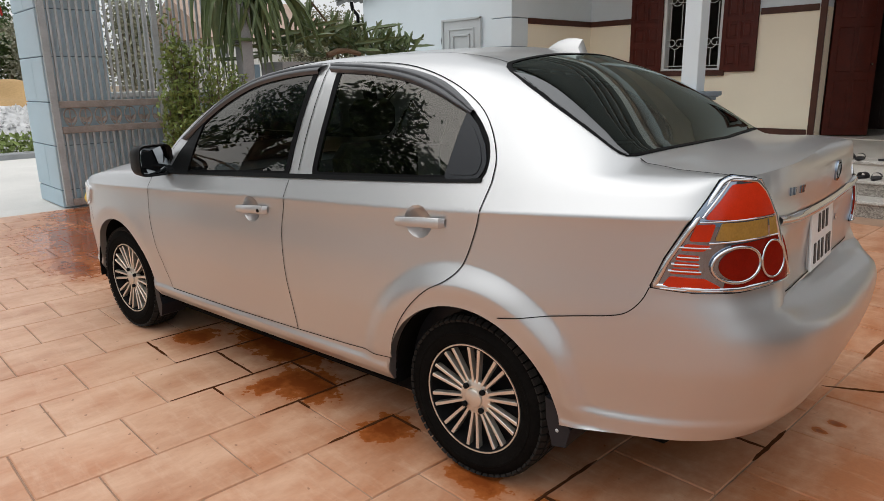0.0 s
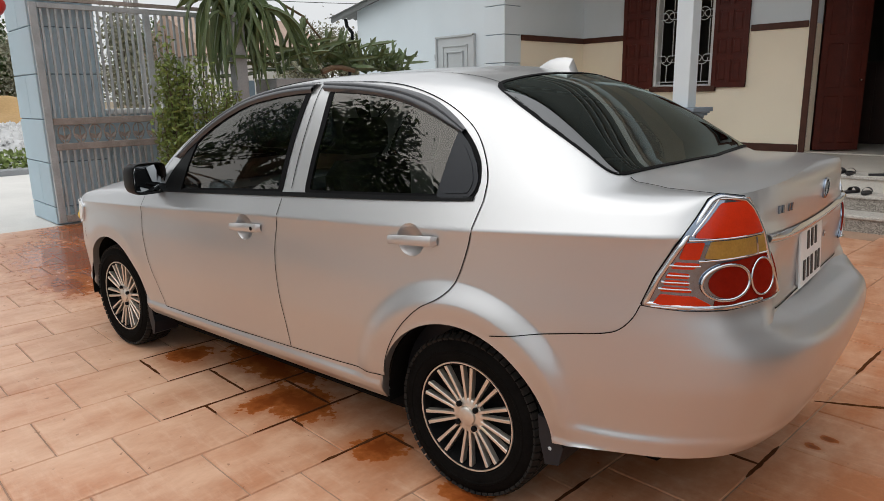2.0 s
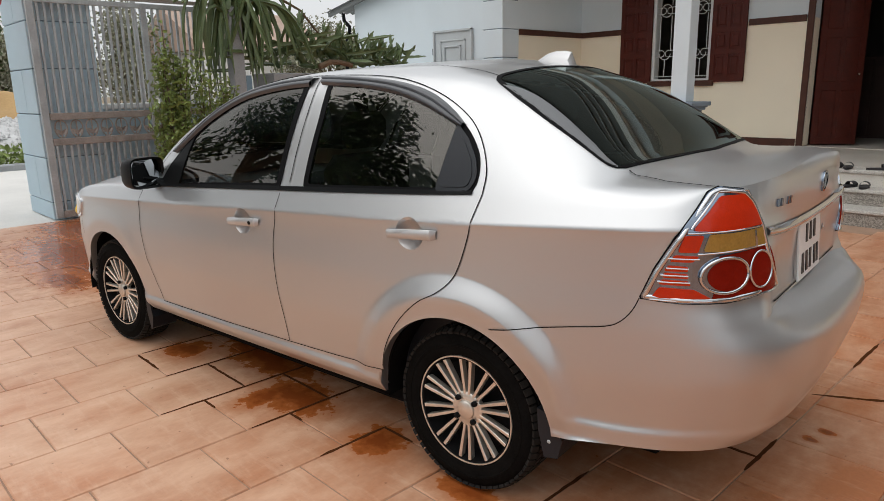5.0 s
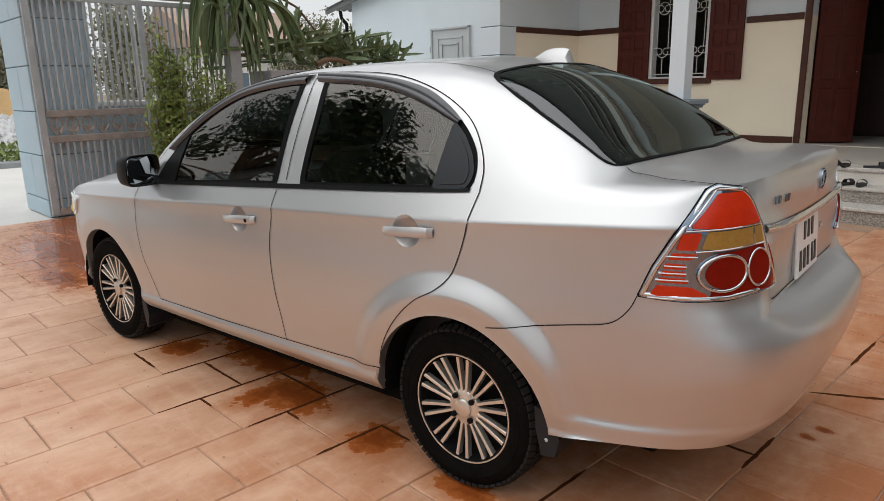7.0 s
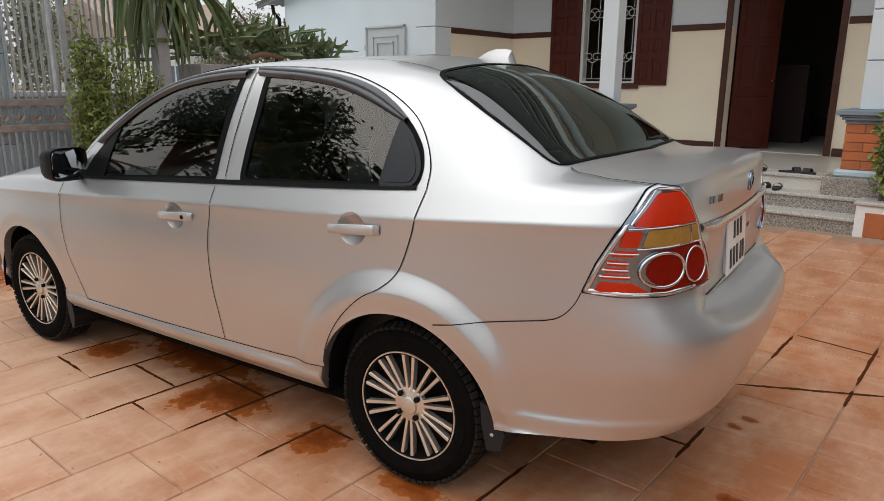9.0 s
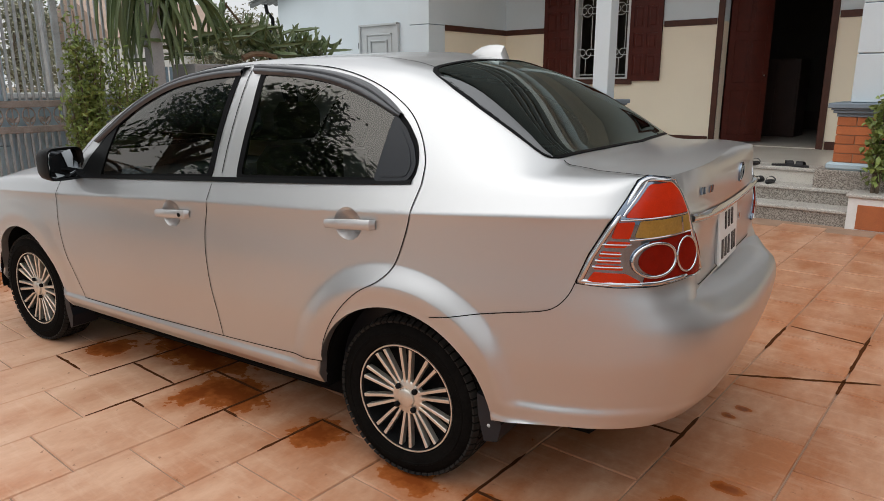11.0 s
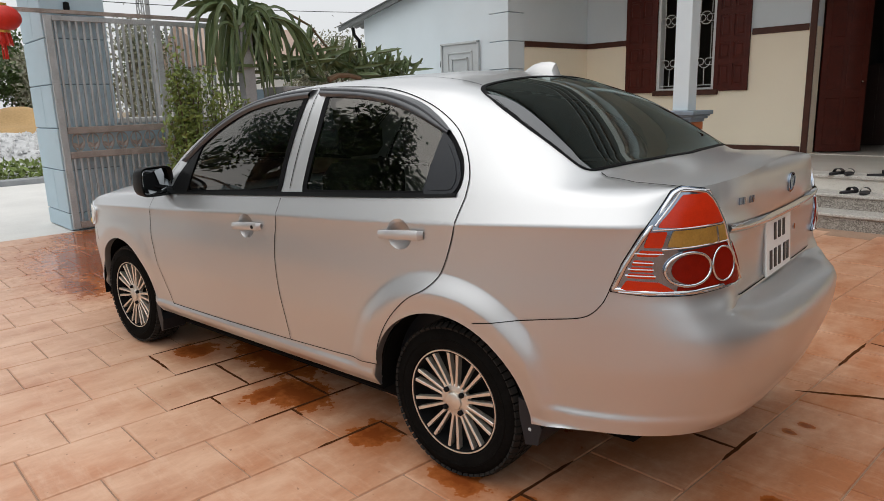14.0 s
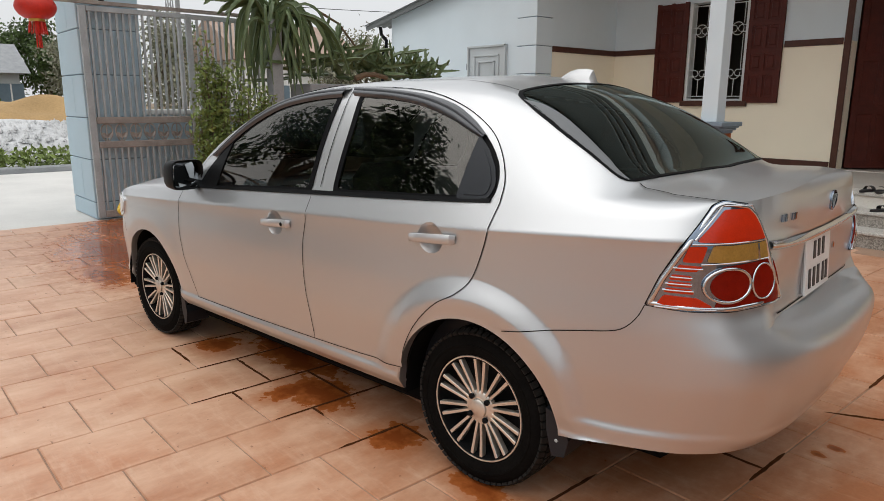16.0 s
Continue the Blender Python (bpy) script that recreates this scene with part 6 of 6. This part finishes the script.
gr = heap("gravel_heap", (-17.0, 1.2, 0), (2.6, 5.5, 1.35), GRAVEL, "heap of pale grey crushed stone beside the lane", 3, .3)
heap("sand_heap", (-22.5, 2.2, 0), (3.6, 5.5, 2.2), SAND, "heap of yellow building sand behind the stone", 8, .2)
rnd = random.Random(11)
stones = bmesh.new()
for k in range(2600):
    a, r = rnd.uniform(0, math.tau), math.sqrt(rnd.uniform(0, 1))
    p = Vector((-17.0 + 2.6 * r * math.cos(a), 1.2 + 5.5 * r * math.sin(a), 0))
    if p.x < -17.3:
        continue
    p.z = 1.30 * (1 - r) * (1 - .35 * (1 - r) ** 3) - .02 + rnd.uniform(-.02, .05)
    s = rnd.uniform(.03, .085)
    vs = [stones.verts.new(p + Vector(q) * s * rnd.uniform(.7, 1.2)) for q in ((1, 0, -.3), (-.6, .8, -.3), (-.6, -.8, -.3), (.1, 0, .9))]
    for f in ((0, 1, 3), (1, 2, 3), (2, 0, 3)):
        stones.faces.new([vs[i] for i in f])
tagged(part("loose_stone", stones, GRAVEL, gr, "loose crushed stones"), kind="stuff")
weeds = bmesh.new()
for k in range(2600):
    p = Vector((-14.3 + rnd.gauss(0, .25), rnd.uniform(-3.5, 7), 0))
    h = rnd.uniform(.05, .42) * (1 - .5 * abs(p.x + 14.3))
    leaf(weeds, p + Vector((0, 0, h)), rand_dir(rnd, .8), rand_dir(rnd, 1), rnd.uniform(.09, .18), rnd.uniform(.05, .08))
w = thing("roadside_weeds", "low green weeds along the kerb", "weeds", kind="stuff")
tagged(part("weed_leaves", weeds, LEAF, w), kind="stuff")


def tree(at, height, spread, count, leaf_len, material, label, seed, trunk=.12, low=.35):
    rnd = random.Random(seed)
    t = thing("tree", label, "tree")
    wood, green = bmesh.new(), bmesh.new()
    at = Vector(at)
    crown = at + Vector((0, 0, height * .62))
    tube(wood, [at, at + Vector((.05, .03, height * .3)), crown], trunk, 8, trunk * .5)
    clumps = []
    for k in range(13):
        d = rand_dir(rnd, .35)
        tip = crown + Vector((d.x * spread, d.y * spread, d.z * height * .36))
        if tip.z < at.z + height * low:
            tip.z = at.z + height * low + rnd.uniform(0, .3)
        tube(wood, [at + Vector((0, 0, height * rnd.uniform(.3, .55))), (crown + tip) / 2 + rand_dir(rnd) * spread * .15, tip], trunk * .4, 6, trunk * .08)
        clumps += [tip, (crown + tip) / 2, crown.lerp(tip, .8) + rand_dir(rnd) * spread * .25]
    for k in range(count):
        c = rnd.choice(clumps)
        p = c + Vector((rnd.gauss(0, 1), rnd.gauss(0, 1), rnd.gauss(0, .8))) * spread * .19
        leaf(green, p, rand_dir(rnd, -.2), rand_dir(rnd, 1), leaf_len * rnd.uniform(.6, 1.2), leaf_len * .5)
    part("trunk", wood, BARK, t, "brown trunk and limbs")
    tagged(part("crown", green, material, t, "uneven crown of green leaves"), kind="stuff")
    return t


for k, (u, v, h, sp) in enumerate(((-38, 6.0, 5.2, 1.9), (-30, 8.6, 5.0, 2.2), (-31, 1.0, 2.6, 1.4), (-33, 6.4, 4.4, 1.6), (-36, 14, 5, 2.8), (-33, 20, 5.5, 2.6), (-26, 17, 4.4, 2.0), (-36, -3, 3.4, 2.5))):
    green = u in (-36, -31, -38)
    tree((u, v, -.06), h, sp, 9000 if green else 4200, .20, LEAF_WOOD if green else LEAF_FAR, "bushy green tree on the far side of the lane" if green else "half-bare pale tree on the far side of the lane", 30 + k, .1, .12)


def far_house(u, v, w, d, h, roof_mat, wall_mat, label):
    hs = thing("house", label, "house")
    part("house_wall", block((u - d, v, -.06), (u, v + w, h)), wall_mat, hs)
    part("house_roof", prism(bmesh.new(), [(u - d - .4, h), (u + .4, h), (u - d / 2, h + d * .28)], 1, v - .4, v + w + .4), roof_mat, hs, "pitched roof")
    for k in range(2):
        wn_ob = part("house_window", block((u - .02, v + w * (.25 + .45 * k), 1.0), (u + .02, v + w * (.25 + .45 * k) + 1.0, 2.1)), GROOVE, hs, "dark window")
        part("window_frame", block((u + .02, v + w * (.25 + .45 * k) + .47, 1.0), (u + .04, v + w * (.25 + .45 * k) + .53, 2.1)), WHITE, wn_ob, "white mullion")
    return hs


far_house(-34, 1.1, 2.9, 5, 2.55, CEMENT, HATCH, "small grey shed with a cement sheet roof beyond the sand")
far_house(-27, 11.5, 6, 7, 3.2, ROOF_RED, WHITE, "white house with a faded tiled roof beyond the lane")
POLE_V = 7.45
pole = thing("utility_pole", "grey concrete utility pole beyond the lane", "pole")
part("pole_shaft", rod(bmesh.new(), (-24, POLE_V, -.06), (-24, POLE_V, 8.5), .10, 10, .07), CEMENT, pole)
part("cross_arm", block((-24.05, 6.6, 7.6), (-23.95, 8.3, 7.7)), CEMENT, pole)
mast = thing("lattice_mast", "thin grey lattice mast in the distance", "mast")
mb = bmesh.new()
for k in range(4):
    a = k * math.pi / 2
    rod(mb, (-150 + 1.6 * math.cos(a), 54 + 1.6 * math.sin(a), 0), (-150 + .2 * math.cos(a), 54 + .2 * math.sin(a), 34), .12, 4)
for k in range(14):
    z = 2 + k * 2.2
    r = 1.6 - 1.4 * z / 34
    for j in range(4):
        a, b = j * math.pi / 2, (j + 1) * math.pi / 2
        rod(mb, (-150 + r * math.cos(a), 54 + r * math.sin(a), z), (-150 + (r - .09) * math.cos(b), 54 + (r - .09) * math.sin(b), z + 2.2), .06, 4)
tagged(part("mast_lattice", mb, CEMENT, mast), kind="stuff")
wire = thing("power_line", "thin black overhead cable", "cable")
part("cable", tube(bmesh.new(), [(-23.9, v, 5.0 + .0022 * (v - 5.0) ** 2) for v in np.linspace(-28, 36, 33)], .013, 5), BLACK_TRIM, wire)

yl = thing("plastic_bag", "crumpled yellow plastic bag by the gate", "bag")
yb = bmesh.new()
bmesh.ops.create_icosphere(yb, subdivisions=3, radius=.07)
for v in yb.verts:
    v.co *= 1 + .45 * noise.noise(v.co * 14)
    v.co += Vector((-5.0, -.46, .40))
part("bag_body", yb, YELLOW, yl)
hook = thing("garden_tap_post", "short grey post that holds the bag", "post")
part("post_shaft", rod(bmesh.new(), (-5.02, -.44, 0), (-5.02, -.44, .40), .02, 8), STEEL, hook)

# ---- behind the camera: what the windows and the paint mirror ----
tree((-6.5, -5.0, -.05), 7.4, 1.8, 4300, .19, LEAF_TREE, "broad leafy tree at the side of the yard", 77, .14, .42)
tree((.6, -10.5, -.05), 3.4, 1.6, 2600, .18, LEAF_TREE, "leafy tree behind the yard", 78, .12, .2)
tree((-6.9, -7.3, -.05), 8.3, 1.6, 4400, .19, LEAF_TREE, "dense leafy tree beside the gateway", 79, .13, .2)
bush("shrub", (-6.0, -6.3, 0), (1.0, 1.0, 3.4), 6500, .16, .08, LEAF_TREE, "tall dark shrub beside the gateway", 9, 12)
side = bmesh.new()
box(side, (-6.8, -9.2, -.05), (9.2, -9.0, 1.4))
wall("wall_south", side, BLUE_DARK, "low pale blue wall along the yard")
# unseen wall, added to hold off low light and darken the boot's reflections
wall("wall_light_block", block((6.6, -1.6, -.05), (6.8, 4.2, 4.4)), STOREY, "unseen tall grey wall added to darken what the boot mirrors")
wall("wall_yard_corner", block((9.0, -9.2, -.05), (9.2, -1.5, 1.8)), BLUE_DARK, "low pale blue wall at the corner of the yard")
wall("wall_yard_return", block((6.8, -1.6, -.05), (9.2, -1.4, 1.8)), BLUE_DARK, "low pale blue wall beside the tall one")

# ---- the tiles of the yard, row by row ----
def tile_mesh(w, d):
    bm = bmesh.new()
    e = .003
    a = [bm.verts.new((x * w / 2, y * d / 2, -.0045)) for x, y in ((-1, -1), (1, -1), (1, 1), (-1, 1))]
    b = [bm.verts.new((x * (w / 2 - e), y * (d / 2 - e), 0)) for x, y in ((-1, -1), (1, -1), (1, 1), (-1, 1))]
    c = [bm.verts.new((x * w / 2, y * d / 2, -.015)) for x, y in ((-1, -1), (1, -1), (1, 1), (-1, 1))]
    bm.faces.new(b)
    for i in range(4):
        j = (i + 1) % 4
        bm.faces.new((a[i], a[j], b[j], b[i]))
        bm.faces.new((c[i], c[j], a[j], a[i]))
    me = bpy.data.meshes.new("tile")
    bm.to_mesh(me)
    bm.free()
    me.materials.append(TILE)
    return me


rnd = random.Random(2)
TILE_ME = tile_mesh(PITCH - JOINT, V_PITCH - JOINT)
rest = bmesh.new()
spots = []
U0 = -1.268 - PITCH * 13
for i in range(26):
    u = U0 + PITCH * (i + .5)
    shift = -1.757 + V_PITCH * (1.5 if i % 2 == 0 else 2.0)
    for j in range(-11, 18):
        v = shift + V_PITCH * j
        if -5.2 < v < 4.9 and u < 4.2:
            spots.append((u, v))
near = sorted(spots, key=lambda p: max(abs(p[0] + 1.0) / 1.35, abs(p[1] + .35)))[:300]
chosen = set(near)
for u, v in spots:
    tip = (rnd.uniform(-.0012, .0012), rnd.uniform(-.0012, .0012))
    m = Matrix.Translation((u, v, rnd.uniform(-.0012, .0006))) @ Matrix.Rotation(tip[0], 4, "X") @ Matrix.Rotation(tip[1], 4, "Y")
    if (u, v) in chosen:
        ob = new("tile", TILE_ME)
        ob.parent, ob.matrix_local = floor, m
    else:
        k = len(rest.verts)
        rest.from_mesh(TILE_ME)
        rest.verts.ensure_lookup_table()
        bmesh.ops.transform(rest, matrix=m, verts=rest.verts[k:])
for i in range(-14, 34):
    for j in range(-22, 13):
        u, v = U0 + PITCH * (i + .5), -1.757 + V_PITCH * ((1.5 if i % 2 == 0 else 2.0) + j)
        if (u > -6.75 and u < 9 and v > -9 and v < 4.95) and not (0 <= i < 26 and -5.2 < v < 4.9 and u < 4.2):
            k = len(rest.verts)
            rest.from_mesh(TILE_ME)
            rest.verts.ensure_lookup_table()
            bmesh.ops.translate(rest, vec=(u, v, 0), verts=rest.verts[k:])
tagged(part("tile_field", rest, TILE, floor, "further terracotta tiles"), kind="stuff")

# soaked, muddy stretches of the joints and a trickle across the tiles (rows of the laying pattern)
MUD = mat("wet_mud", (.080, .029, .012), .9, spec=.0, vary=.3, scale=20, fine=160, bump=.3, depth=.002)


def mud_line(a, b, width, seed):
    """A ragged dark film along a joint, tapering out at its ends."""
    rnd = random.Random(seed)
    a, b = Vector(a), Vector(b)
    n = max(6, int((b - a).length / .012))
    side = Vector((-(b - a).y, (b - a).x)).normalized()
    rows = []
    for i in range(n + 1):
        t = i / n
        p = a.lerp(b, t)
        w = width * min(1, 6 * t + .25, 6 * (1 - t) + .25)
        l0 = w * (.5 + .5 * max(0, noise.noise(Vector((p.x * 18, p.y * 18, seed)))) + rnd.uniform(0, .12))
        l1 = w * (.5 + .9 * max(0, noise.noise(Vector((p.x * 14, p.y * 14, seed + 9)))) + rnd.uniform(0, .12))
        rows.append([(*(p - side * l0), .0005), (*(p - side * l0 * .8), .0022), (*(p + side * l1 * .8), .0022), (*(p + side * l1), .0005)])
    part("mud_line", grid_mesh(bmesh.new(), rows), MUD, floor, "dark wet mud in a joint")


at_uv = lambda u, v: (-1.268 + PITCH * u, -1.757 + V_PITCH * (v + 1))
for k, (u0, v0, u1, v1) in enumerate(((2, .72, 2, 1.52), (2, 1.5, 2.45, 1.5), (1, .55, 1, 2.0), (1, 1, 1.24, 1), (0, .02, 0, 2.1), (0, .5, .28, .5), (0, 1.5, 1, 1.5), (-1, .47, -1, 2.0), (-1, 1, 0, 1), (-2, .56, -2, 1.6),
                                     (-2, .5, -1.3, .5), (-3, .9, -3, 1.4), (4, 1.3, 4, 2.25), (4, 1.5, 4.55, 1.5), (5, 3.2, 5, 3.95), (4.55, 3.5, 5, 3.5), (5, 6.3, 5, 7.35), (6, 5.4, 6, 5.9), (6, 6.1, 6, 7.6))):
    mud_line(at_uv(u0, v0), at_uv(u1, v1), .0105 if v1 < 3 else .013, k)
mud_line((.715, .843), (1.30, 1.165), .015, 40)
mud_line((.775, 1.76), (1.189, 1.70), .012, 41)
